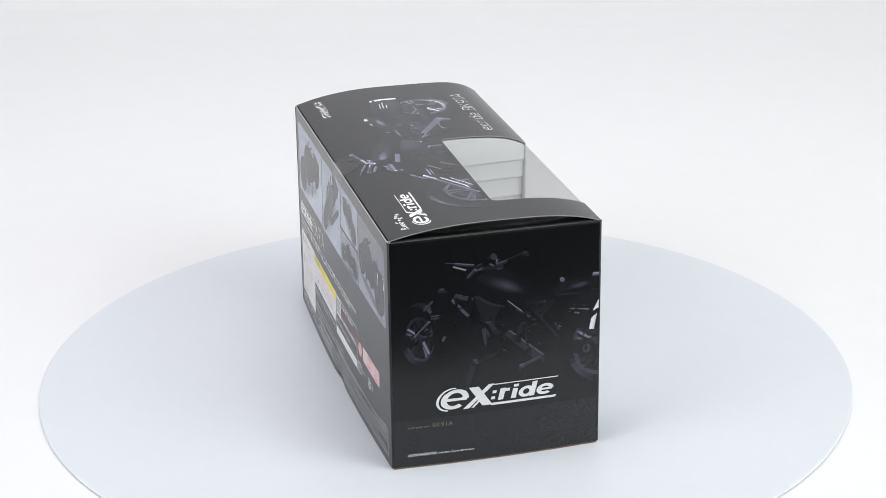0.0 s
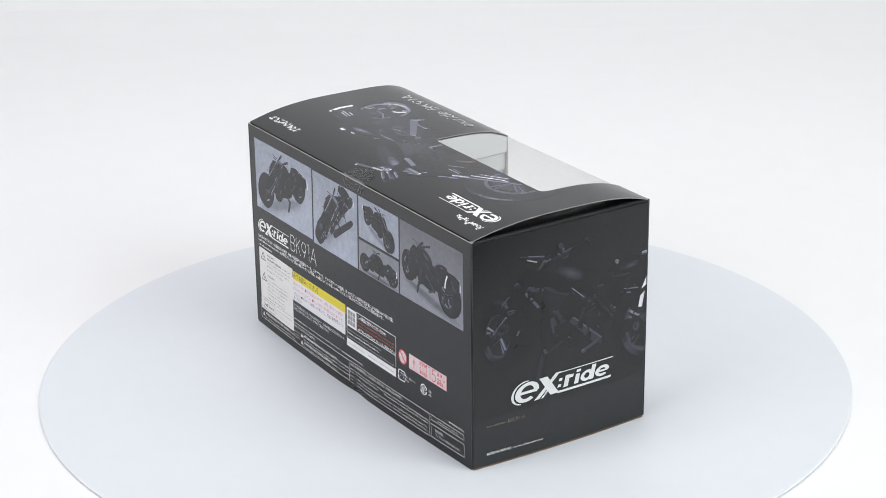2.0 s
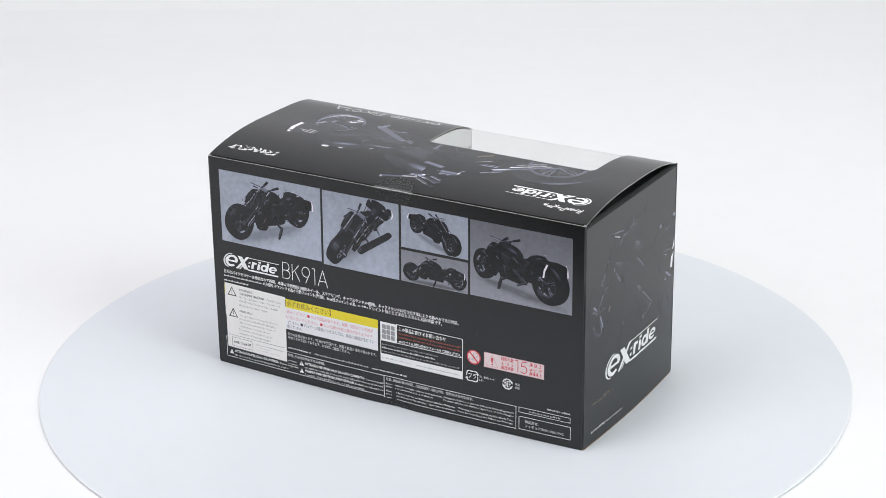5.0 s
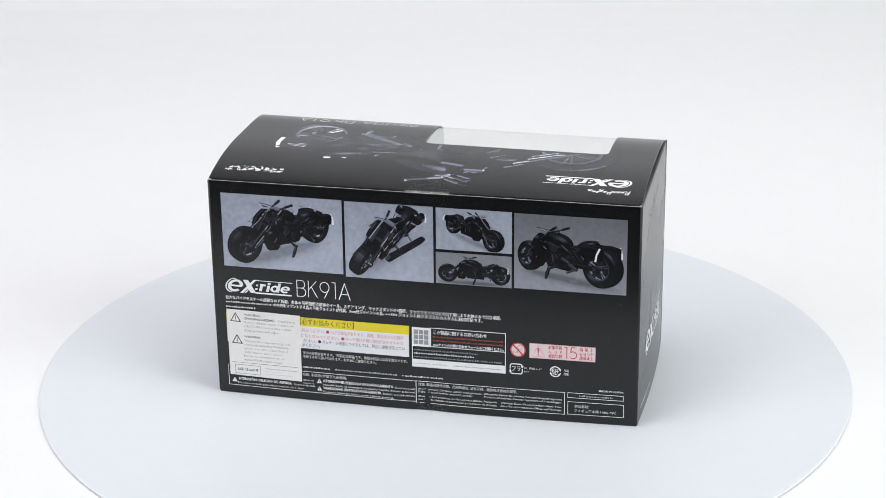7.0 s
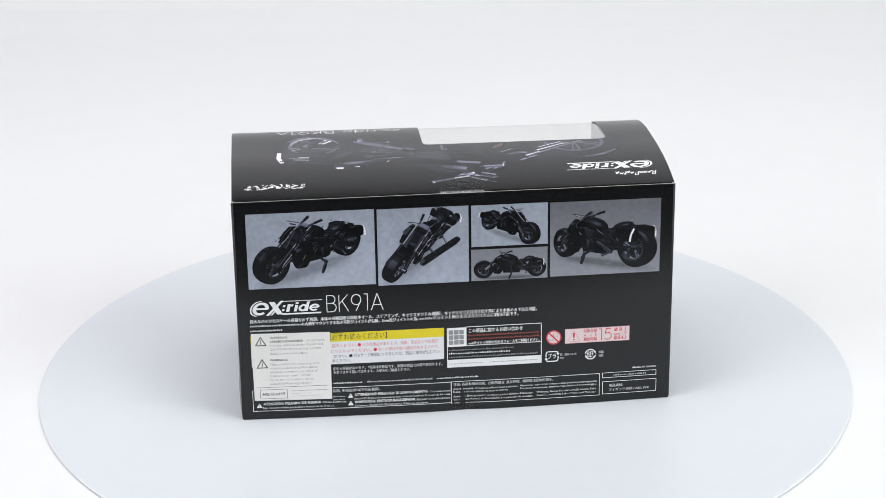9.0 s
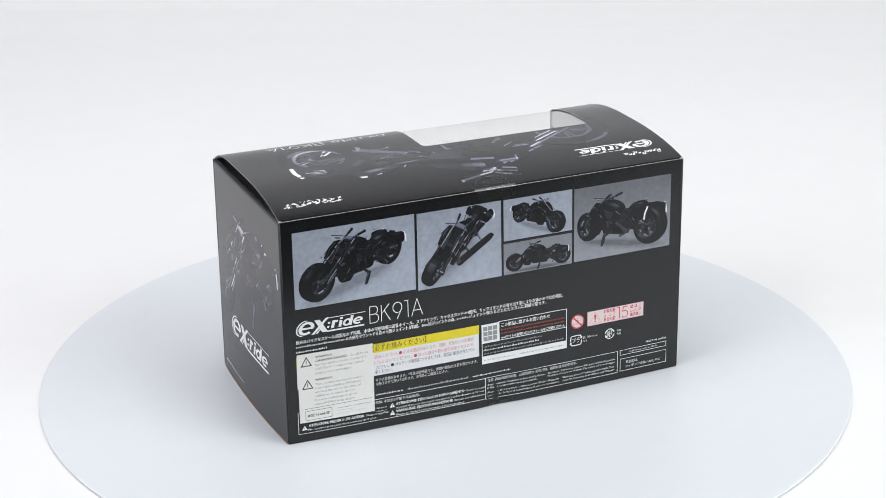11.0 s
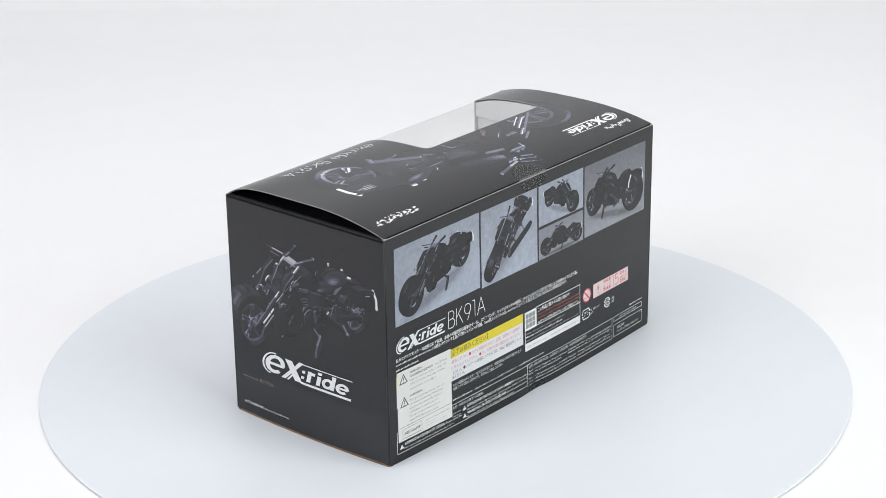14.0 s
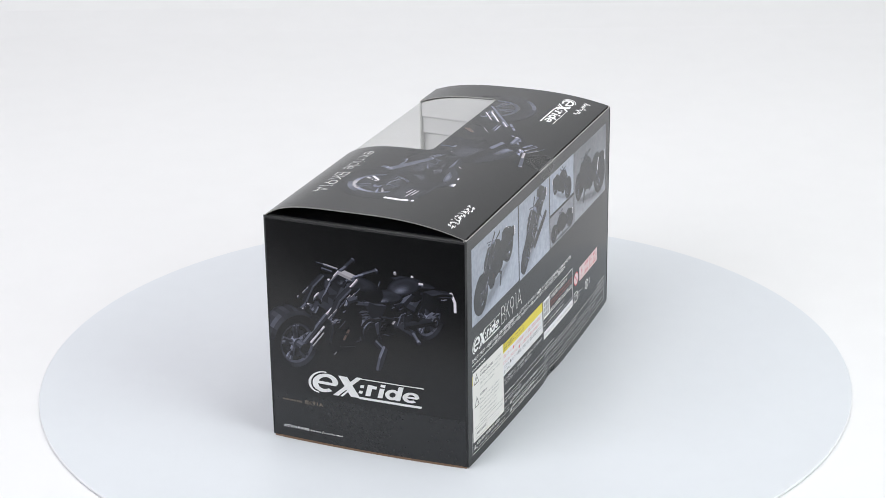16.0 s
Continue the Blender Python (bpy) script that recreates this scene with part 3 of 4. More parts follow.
def picture_of_bike(place, view, clip, name, parent, gain=1.0, d0=0.09, slices=None, ground=None, keep=None, label="", lift=0.0, deep=0.12, solids=(BIKE,), frontal=0.5):
    """The bike drawn in flat inks on a panel, its light and shade put into the ink tones. view: azimuth, elevation,
    roll, distance, millimetres per unit, and where its middle lies.
    """
    az, el, roll, far, size, ox, oy = view
    a, e = radians(az), radians(el)
    back = Vector((math.sin(a) * math.cos(e), -math.cos(a) * math.cos(e), math.sin(e)))
    right = Vector((math.cos(a), math.sin(a), 0))
    up = back.cross(right)
    cr, sr = math.cos(radians(roll)), math.sin(radians(roll))
    right, up = cr * right + sr * up, -sr * right + cr * up
    eye = Vector((0.0, 0, 0.5)) + far * back
    # imagined lamp of the picture; it shades the inks, no lamp in the scene
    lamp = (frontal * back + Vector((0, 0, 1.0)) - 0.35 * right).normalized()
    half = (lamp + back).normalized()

    def drawn(p):
        q = p - eye
        k = -q.dot(back)
        return (ox + size * far * q.dot(right) / k, oy + size * far * q.dot(up) / k, k)

    found = []
    for pts, tone, spec in [f for b in solids for f in b.faces]:
        n = (pts[1] - pts[0]).cross(pts[2] - pts[0])
        if n.length < 1e-9 and len(pts) > 3:
            n = (pts[2] - pts[1]).cross(pts[3] - pts[1])
        if n.length < 1e-9:
            continue
        n.normalize()
        c = sum(pts, Vector()) / len(pts)
        if n.dot(eye - c) < 0:
            continue
        # painted shading: lit and dark sides, a highlight, then mirrored bands of light
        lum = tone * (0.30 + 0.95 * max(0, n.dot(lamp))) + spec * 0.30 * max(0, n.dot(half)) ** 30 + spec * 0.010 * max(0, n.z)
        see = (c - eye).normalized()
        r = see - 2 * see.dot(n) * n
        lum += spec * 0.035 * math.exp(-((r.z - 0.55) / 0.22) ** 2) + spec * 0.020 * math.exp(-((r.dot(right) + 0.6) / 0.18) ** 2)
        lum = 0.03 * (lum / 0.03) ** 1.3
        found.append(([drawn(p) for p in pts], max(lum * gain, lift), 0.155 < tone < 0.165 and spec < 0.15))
    zs = [p[2] for q, _, _ in found for p in q]
    zlo, zhi = min(zs), max(zs)
    art = Art(place, slices)
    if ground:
        # the bike's cast shadow, painted into the picture's floor ink, paler outwards
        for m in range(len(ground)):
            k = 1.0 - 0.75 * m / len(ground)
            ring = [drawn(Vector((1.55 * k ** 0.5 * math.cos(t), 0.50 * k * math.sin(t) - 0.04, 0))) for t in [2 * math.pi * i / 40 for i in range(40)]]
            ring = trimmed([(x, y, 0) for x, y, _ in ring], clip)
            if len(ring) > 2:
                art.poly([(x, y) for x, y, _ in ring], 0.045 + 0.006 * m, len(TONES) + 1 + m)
    for q, lum, rust in found:
        # nearer parts lie over farther ones, plane by plane
        pts = [(x, y, d0 + deep * (1 / z - 1 / zhi) / (1 / zlo - 1 / zhi)) for x, y, z in q]
        pts = trimmed(pts, clip)
        if len(pts) < 3:
            continue
        if keep and not all(keep(x, y) for x, y, _ in pts):
            continue
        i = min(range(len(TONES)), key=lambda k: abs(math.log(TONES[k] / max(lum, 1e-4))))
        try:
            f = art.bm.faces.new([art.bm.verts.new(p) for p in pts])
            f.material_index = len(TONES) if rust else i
        except ValueError:
            pass
    return art.done(name, INKS + [RUST] + (ground or []), parent, label)


# the pictured bikes' shadow on the ground, painted in steps from pale to dark
GROUND_SHADOW = [surface("print_ground_shadow", (0.37 * k, 0.40 * k, 0.478 * k), 0.26, 0.48, 0.17, 26) for k in (1.02, 0.99, 0.95, 0.90, 0.84, 0.77, 0.69, 0.60)]
DIM_GROUND_SHADOW = [surface("print_dim_ground_shadow", (0.205 * k, 0.21 * k, 0.24 * k), 0.26, 0.48, 0.14, 26) for k in (1.27, 1.22, 1.15, 1.07, 0.98, 0.88, 0.77, 0.65)]

# ======================================================================
# the setting: sweep, room
# ======================================================================
def sweep():
    bm = bmesh.new()
    prof = [(-0.252, -0.0017)] + [(0.75, -0.0017)]
    r, cy = 0.9, 0.75
    prof += [(cy + r * math.sin(radians(a)), -0.0017 + r * (1 - math.cos(radians(a)))) for a in range(5, 91, 5)]
    prof.append((cy + r, 2.2))
    under = []
    for i, (y, z) in enumerate(prof):
        p, q = prof[max(i - 1, 0)], prof[min(i + 1, len(prof) - 1)]
        k = 0.004 / math.hypot(q[0] - p[0], q[1] - p[1])
        under.append((y + (q[1] - p[1]) * k, z - (q[0] - p[0]) * k))
    rows = [[bm.verts.new((x, y, z)) for x in (-1.9, 1.9)] for y, z in prof + under[::-1]]
    for a, b in zip(rows, rows[1:] + rows[:1]):
        bm.faces.new([a[0], a[1], b[1], b[0]])
    for k in (0, 1):
        bm.faces.new([r[k] for r in rows])
    bmesh.ops.recalc_face_normals(bm, faces=bm.faces)
    ob = part("backdrop", bm, SWEEP, None)
    return tagged(ob, "seamless white paper sweep curving up behind the turntable", "backdrop", kind="structure")


def studio_table():
    top = new("table")
    tagged(top, "plain white studio table under the paper sweep", "table")
    bm = bmesh.new()
    add_box(bm, (-1.85, -0.248, -0.045), (1.85, 0.74, -0.0060), 0, 0.003)
    part("tabletop", bm, BASE_MAT, top)
    for x in (-1.75, 1.75):
        for y in (-0.17, 0.66):
            bm = bmesh.new()
            add_box(bm, (x - 0.025, y - 0.025, -0.80), (x + 0.025, y + 0.025, -0.045), 0, 0.003)
            part("leg", bm, BASE_MAT, top)


def room():
    for name, a, b, label in (
        ("floor", (-2.2, -2.6, -0.86), (2.2, 2.2, -0.80), "dull grey studio floor under the sweep"),
        ("ceiling", (-2.2, -2.6, 2.40), (2.2, 2.2, 2.46), "plain grey studio ceiling"),
        ("wall_south", (-2.2, -2.66, -0.80), (2.2, -2.60, 2.40), "plain dark grey studio wall"),
        ("wall_north", (-2.2, 2.20, -0.80), (2.2, 2.26, 2.40), "plain dark grey studio wall"),
        ("wall_west", (-2.26, -2.6, -0.80), (-2.20, 2.2, 2.40), "plain dark grey studio wall"),
        ("wall_east", (2.20, -2.6, -0.80), (2.26, 2.2, 2.40), "plain dark grey studio wall"),
    ):
        bm = bmesh.new()
        add_box(bm, a, b)
        tagged(part(name, bm, ROOM, None), label, name.split("_")[0], kind="structure")


# ======================================================================
# the turntable
# ======================================================================
def turntable():
    top = new("turntable")
    tagged(top, "round thin white acrylic turntable plate", "turntable")
    bm = bmesh.new()
    n = 160
    prof = [(DISC_R - 0.0020, 0.0), (DISC_R - 0.0006, 0.0), (DISC_R, -0.0005), (DISC_R, -0.0010), (DISC_R - 0.0005, -0.0015), (DISC_R - 0.0020, -0.0015)]
    ring = lambda m, r, z: [m.verts.new((r * math.cos(2 * math.pi * i / n), r * math.sin(2 * math.pi * i / n), z)) for i in range(n)]
    rings = [ring(bm, DISC_R - 0.0020, z) for z in (0.0, -0.0015)]
    bm.faces.new(rings[0])
    bm.faces.new(rings[1][::-1])
    for i in range(n):
        bm.faces.new([rings[0][i], rings[1][i], rings[1][(i + 1) % n], rings[0][(i + 1) % n]])
    part("plate", bm, DISC, top)
    bm = bmesh.new()
    rings = [ring(bm, r, z) for r, z in prof]
    for k, (A, B) in enumerate(zip(rings, rings[1:])):
        for i in range(n):
            bm.faces.new([A[i], B[i], B[(i + 1) % n], A[(i + 1) % n]]).material_index = 0 if k == 0 else 1
    part("rim", bm, [DISC, DISC_EDGE], top, "thin polished acrylic rim")
    return top


# ======================================================================
# the carton
# ======================================================================
def carton():
    box = new("product_box")
    tagged(box, "black glossy printed cardboard toy box with a clear lid window", "box")
    T = 0.0006
    b = 0.0004
    zl = 0.0010
    # --- panels
    bm = bulged(on_back, 0.4, L_MM - 0.4, 0.2, HB * 1000, 0.6, 48, 14)
    back = part("back_panel", bm, [CARD, BOARD, INNER], box, "black printed back panel with pictures and small print", smooth=True)
    back.data.set_sharp_from_angle(angle=radians(30))
    bm = bmesh.new()
    add_box(bm, (X0 + 0.0006, YB - 0.00006, HB - 0.00006), (X0 + LEN - 0.0006, YB + 0.00045, HB + 0.00006))
    part("board_edge", bm, BOARD, box, "pale cut edge of the cardboard")
    ends = []
    for name, x, sgn in (("end_panel", X0 + LEN, -1), ("end_panel", X0, 1)):
        bm = bulged(on_east if sgn < 0 else on_west, 0.2, W_MM - 0.2, zl * 1000, HB * 1000 - 1.8, 0.6, band=27.6)
        # rounded fold at the top, into the flap under the lid
        prof = [(0, HB - 0.0018), (sgn * 0.0003, HB - 0.0008), (sgn * 0.0010, HB - 0.0002), (sgn * 0.0022, HB), (sgn * (0.025 if sgn < 0 else 0.040), HB - 0.003)]
        rows = [[bm.verts.new((x + dx, y, z)) for y in (YB + 0.0008, YB + WID - 0.0010)] for dx, z in prof]
        # bend rows: lighter from wear, with the bend's highlight painted in as well
        for k, (A, B) in enumerate(zip(rows, rows[1:])):
            bm.faces.new([A[0], A[1], B[1], B[0]]).material_index = 3 if k in (1, 2) else 0
        under = [[bm.verts.new((x + dx + sgn * 0.0004, y, z - 0.0005)) for y in (YB + 0.0008, YB + WID - 0.0010)] for dx, z in prof[2:]]
        for A, B in zip(under, under[1:]):
            bm.faces.new([A[0], A[1], B[1], B[0]]).material_index = 2
        bmesh.ops.recalc_face_normals(bm, faces=bm.faces)
        ends.append(part(name, bm, [CARD, BROWN, INNER, FOLD, CARD_LOW], box, "black printed end panel with a dark grey lower band", smooth=True))
        ends[-1].data.set_sharp_from_angle(angle=radians(30))
    east, west = ends
    # front frame round the window
    bm = bmesh.new()
    yf = YB + WID
    xa, xb = X0 + WIN_A / 1000, X0 + WIN_B / 1000
    add_box(bm, (X0 + 0.0004, yf - T, zl), (xa, yf, HF), 0)
    add_box(bm, (xb, yf - T, zl), (X0 + LEN - 0.0004, yf, HF), 0)
    add_box(bm, (xa, yf - T, zl), (xb, yf, 0.020), 0)
    for f in bm.faces:
        if f.normal.y < -0.9:
            f.material_index = 2
        elif abs(f.normal.x) > 0.9 or abs(f.normal.z) > 0.9:
            f.material_index = 1
    part("front_panel", bm, [CARD, BOARD, INNER], box, "black front panel cut out for the window")
    # corner folds, slightly rounded and worn
    for x, y in ((X0, YB), (X0 + LEN, YB), (X0, yf), (X0 + LEN, yf)):
        bm = bmesh.new()
        bmesh.ops.create_cone(bm, cap_ends=True, segments=12, radius1=0.0007, radius2=0.0007, depth=HB - zl - 0.0004,
                              matrix=Matrix.Translation((x + (0.0005 if x < 0 else -0.0005), y + (0.0005 if y < 0 else -0.0005), (HB + zl) / 2)))
        part("corner_fold", bm, FOLD, box, smooth=True)
    # bottom flaps with raw brown edges
    bm = bmesh.new()
    foot = [on_back(L_MM * i / 24, 0.0, -0.9) for i in range(25)] + [on_east(W_MM * i / 16, 0.0, -0.25) for i in range(1, 16)] + [(X0 + LEN, yf - 0.001, 0), (X0, yf - 0.001, 0)] + [on_west(W_MM * i / 16, 0.0, 0.1) for i in range(1, 16)]
    low, high = [[bm.verts.new((x, y, z)) for x, y, _ in foot] for z in (0.0, zl + 0.0002)]
    for i in range(len(foot)):
        j = (i + 1) % len(foot)
        bm.faces.new([low[i], low[j], high[j], high[i]])
    bm.faces.new(high)
    bm.faces.new(low[::-1])
    bmesh.ops.recalc_face_normals(bm, faces=bm.faces)
    part("bottom_flap", bm, BROWN, box, "raw brown board edge of the bottom flap")
    # --- lid, bowed upwards, cut out for the window
    us = sorted(set([0.4, WIN_A, WIN_B, L_MM - 0.4] + [L_MM * i / 12 for i in range(1, 12)]))
    vs = sorted(set([1.1, WIN_V, W_MM] + [W_MM * (0.5 - 0.5 * math.cos(math.pi * i / 90)) for i in range(8, 90)]))
    bm = bmesh.new()
    P = lambda u, v, d=0.0: (X0 + u / 1000, YB + v / 1000, (lid_z(v, u) - d) / 1000)
    grid = {(u, v): bm.verts.new(P(u, v)) for u in us for v in vs}
    for u0, u1 in zip(us, us[1:]):
        for v0, v1 in zip(vs, vs[1:]):
            if u0 >= WIN_A - 1e-6 and u1 <= WIN_B + 1e-6 and v0 >= WIN_V - 1e-6:
                continue
            bm.faces.new([grid[u0, v0], grid[u1, v0], grid[u1, v1], grid[u0, v1]])
    for cu, sg in ((WIN_A, 1), (WIN_B, -1)):
        arc = [bm.verts.new(P(cu + sg * 4 * (1 - math.sin(radians(a))), WIN_V + 4 * (1 - math.cos(radians(a))), -0.01)) for a in range(0, 91, 10)]
        c = bm.verts.new(P(cu, WIN_V, -0.01))
        for p, q in zip(arc, arc[1:]):
            bm.faces.new([c, p, q])
    # tuck flap down behind the back panel
    low = [bm.verts.new((X0 + u / 1000, YB + 0.0016, HB - 0.010)) for u in us]
    for i in range(len(us) - 1):
        bm.faces.new([grid[us[i], vs[0]], low[i], low[i + 1], grid[us[i + 1], vs[0]]])
    bm.verts.index_update()
    bmesh.ops.remove_doubles(bm, verts=[v for v in bm.verts if not v.link_faces], dist=0)
    for v in [v for v in bm.verts if not v.link_faces]:
        bm.verts.remove(v)
    bmesh.ops.recalc_face_normals(bm, faces=bm.faces)
    up = sum(f.normal.z for f in bm.faces)
    if up < 0:
        bmesh.ops.reverse_faces(bm, faces=bm.faces)
    before = set(bm.faces)
    bmesh.ops.solidify(bm, geom=bm.faces[:], thickness=0.0005)
    for f in bm.faces:
        if abs(f.normal.z) < 0.35 and f.calc_area() < 4e-5 and max(e.calc_length() for e in f.edges) < 0.03:
            f.material_index = 1
        elif f.normal.z < -0.3:
            f.material_index = 2
    lid = part("lid", bm, [CARD, BOARD, INNER], box, "bowed black lid with printing and a cut-out", smooth=True)
    lid.data.set_sharp_from_angle(angle=radians(35))
    # --- clear window, over the cut-out and down the front
    bm = bmesh.new()
    rows = []
    for v in [WIN_V - 3 + (W_MM - 0.8 - WIN_V + 3) * i / 16 for i in range(17)]:
        rows.append([bm.verts.new(P(u, v, 0.9)) for u in (WIN_A - 3, WIN_B + 3)])
    rows.append([bm.verts.new((X0 + u / 1000, yf - 0.0009, 0.018)) for u in (WIN_A - 3, WIN_B + 3)])
    for A, B in zip(rows, rows[1:]):
        bm.faces.new([A[0], A[1], B[1], B[0]])
    film = part("window_film", bm, FILM, box, "clear bowed plastic window", smooth=True)
    film.visible_shadow = False
    # --- clear round seals
    art = Art(lambda x, y, d: on_back(x, y, d) if y <= HB * 1000 else on_lid(L_MM - x, W_MM - (y - HB * 1000), d), [HB * 1000 + 0.6 * i for i in range(2, 22)])
    n = 24
    cx, ry = 123.8, 11.5
    top_arc = [(cx + 11.8 * math.cos(math.pi * i / n), HB * 1000 + 0.6 + ry * math.sin(math.pi * i / n)) for i in range(n + 1)]
    for p, q in zip(top_arc[:n // 2], top_arc[1:n // 2 + 1]):
        art.poly([(2 * cx - q[0], q[1]), (2 * cx - p[0], p[1]), p, q] if abs(q[0] - (2 * cx - q[0])) > 1e-6 else [(2 * cx - p[0], p[1]), p, q], 1.0)
    bot = [(cx + 11.8 * math.cos(math.pi * i / n), HB * 1000 - 0.1 - 8.5 * math.sin(math.pi * i / n)) for i in range(n + 1)]
    art.poly(bot, 0.8)
    seal = art.done("clear_seal", SEAL, box, "round clear plastic seal over the lid edge", True)
    seal.visible_shadow = False
    bm = bmesh.new()
    rows = []
    for k in range(5):
        a = radians(22.5 * k)
        y, z = YB + 0.0008 - 0.0012 * math.cos(a), HB - 0.0002 + 0.0012 * math.sin(a)
        rows.append([bm.verts.new((X0 + u / 1000, y, z)) for u in (cx - 11.8, cx - 4, cx + 4, cx + 11.8)])
    for A, B in zip(rows, rows[1:]):
        for i in range(3):
            bm.faces.new([A[i], A[i + 1], B[i + 1], B[i]])
    part("seal_fold", bm, SEAL_FOLD, seal, "shiny bend of the seal, whitened for its highlight", smooth=True).visible_shadow = False
    art = Art(on_back)
    art.poly([(117 + 16 * i / 12, 3.0 + 1.6 * math.sin(math.pi * i / 12)) for i in range(13)] + [(133, 0.8), (117, 0.8)], 0.3)
    art.done("clear_seal", SEAL, box, "clear plastic seal over the bottom edge").visible_shadow = False
    for x, sg in ((X0, 1), (X0 + LEN, -1)):
        bm = bmesh.new()
        add_box(bm, (x + sg * 0.0002, YB + 0.0002, HB - 0.0004), (x + sg * 0.0016, YB + 0.0010, HB + 0.0008), 0, 0.0002)
        bmesh.ops.rotate(bm, verts=bm.verts, cent=(x, YB, HB), matrix=Matrix.Rotation(radians(sg * 14), 3, "Y"))
        part("frayed_corner", bm, BOARD, box, "frayed pale corner of the cardboard")
    art = Art(on_back)
    for u, v, r in ((13.4, 123.2, 0.14), (222.0, 58.0, 0.13), (176.0, 55.0, 0.16), (203.0, 49.0, 0.10), (229.5, 72.0, 0.12), (99.0, 75.0, 0.10)):
        art.disc(u, v, r, r * 0.8, 0.10, 0, n=8)
    tagged(art.done("dust_specks", GREYT, back, "tiny pale specks of dust"), kind="stuff")
    print_back(back)
    print_ends(east, west)
    print_lid(lid)
    return box


def print_back(back):
    # --- photographs
    shots = [
        ((7.0, 78.3, 76.0, 121.6), (-44.4, 20.0, 1.5, 7.4, 25.4, 42.4, 101.4), PHOTO, GROUND_SHADOW, (BIKE,)),
        ((77.4, 77.2, 127.0, 121.2), (-69.9, 41.1, 18.1, 6.6, 22.2, 102.2, 103.0), PHOTO, GROUND_SHADOW, (BIKE, BLADE)),
        ((128.5, 97.1, 170.3, 121.0), (-134.8, 13.7, 5.9, 5.91, 14.41, 147.9, 109.7), PHOTO, GROUND_SHADOW, (BIKE,)),
        ((128.3, 77.3, 170.2, 95.5), (-2.3, 9.3, 0.7, 4.13, 13.17, 149.7, 85.1), PHOTO_DIM, DIM_GROUND_SHADOW, (BIKE,)),
        ((171.6, 77.6, 232.5, 120.7), (45.1, 6.9, -0.9, 5.3, 24.7, 196.9, 97.7), PHOTO_DIM, DIM_GROUND_SHADOW, (BIKE,)),
    ]
    for (x0, y0, x1, y1), view, paper, shade, solids in shots:
        art = Art(on_back)
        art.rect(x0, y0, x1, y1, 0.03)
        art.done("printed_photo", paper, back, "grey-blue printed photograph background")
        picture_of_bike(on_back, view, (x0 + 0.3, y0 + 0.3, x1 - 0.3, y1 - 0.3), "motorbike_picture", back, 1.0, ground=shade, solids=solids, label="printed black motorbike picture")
    # --- emblem and model lettering
    mark(Art(on_back), 7.0, 62.5, 46.4, 71.0).done("emblem", WHITE, back, "white slanted emblem in plain shapes")
    Art(on_back).thin("BK91A", 48.9, 63.2, 9.6, 30.8, 0.42).done("lettering", WHITE, back, "thin white model lettering")
    art = Art(on_back)
    art.text("巨大なバイクをスケール感損なわず再現。本体の可動箇所は前後ホイール、ステアリング、キックスタンドの4箇所。キックスタンドは引き出す事により本体のみで自立可能。", 6.9, 58.3, 1.75, 157.5, 0.08, 0, 0.0, 1)
    art.bars(6.7, 34.0, 55.9, 1.5, 5, 0.08, 0)
    art.text("の大剣をマウントする為の可動ジョイントが付属。3mm径ジョイントの為、", 34.6, 55.8, 1.75, 64.0, 0.08, 0, 0.0, 1)
    art.bars(99.6, 106.2, 55.9, 1.5, 8, 0.08, 0)
    art.text("ジョイント他さまざまなカスタムに利用可能です。", 106.8, 55.9, 1.75, 47.3, 0.08, 0, 0.0, 1)
    art.bars(6.6, 24.3, 53.0, 1.4, 9, 0.08, 0)
    art.done("description_text", WHITE, back, "two lines of small white print")
    # --- yellow and white notice
    art = Art(on_back)
    art.rect(6.5, 45.3, 112.8, 50.6, 0.04, 0)
    art.rect(6.5, 31.9, 112.6, 45.3, 0.04, 1)
    art.text("【必ずお読みください】", 49.8, 46.6, 2.7, 31.4, 0.08, 2, 0.0, 2)
    art.bars(51.5, 57.0, 50.0, 0.4, 3, 0.08, 2)
    art.text("読みください。", 50.6, 42.0, 1.75, 14.0, 0.08, 3, 0.0, 1)
    art.disc(65.9, 42.9, 0.95, 0.95, 0.08, 4)
    art.text("小さな部品があります。誤飲、窒息などの危険が", 67.5, 42.0, 1.75, 42.0, 0.08, 3, 0.0, 1)
    art.text("に与えないでください。", 50.3, 38.6, 1.75, 22.0, 0.08, 3, 0.0, 1)
    art.disc(74.6, 39.6, 0.95, 0.95, 0.08, 4)
    art.text("尖った部分や鋭い部分がありますので、", 76.2, 38.7, 1.75, 33.5, 0.08, 3, 0.0, 1)
    art.text("ださい。", 51.5, 35.6, 1.75, 7.6, 0.08, 5, 0.0, 1)
    art.disc(61.0, 36.6, 0.95, 0.95, 0.08, 2)
    art.text("パッケージ破損につきましては、製品に破損が生じてい", 62.6, 35.7, 1.75, 47.5, 0.08, 5, 0.0, 1)
    art.text("承ください。", 50.6, 33.0, 1.7, 10.5, 0.08, 5, 0.0, 1)
    art.done("notice_label", [YELLOW, PANELW, BLACKT, PINKT, RED, GREYT], back, "yellow-headed white notice with pink small print")
    art = Art(on_back)
    art.text("多少の差異があります。*写真は試作品です。実際の製品とは若干異なります。", 51.0, 28.3, 1.5, 60.5, 0.08, 0, 0.0, 1)
    art.text("を終了させて頂いております。お早めにご確認ください。", 51.2, 26.0, 1.5, 42.5, 0.08, 0, 0.0, 1)
    art.bars(51.0, 66.6, 19.8, 1.3, 21, 0.08, 1)
    art.bars(69.5, 106.0, 19.8, 1.4, 22, 0.08, 0, 1.5, 4)
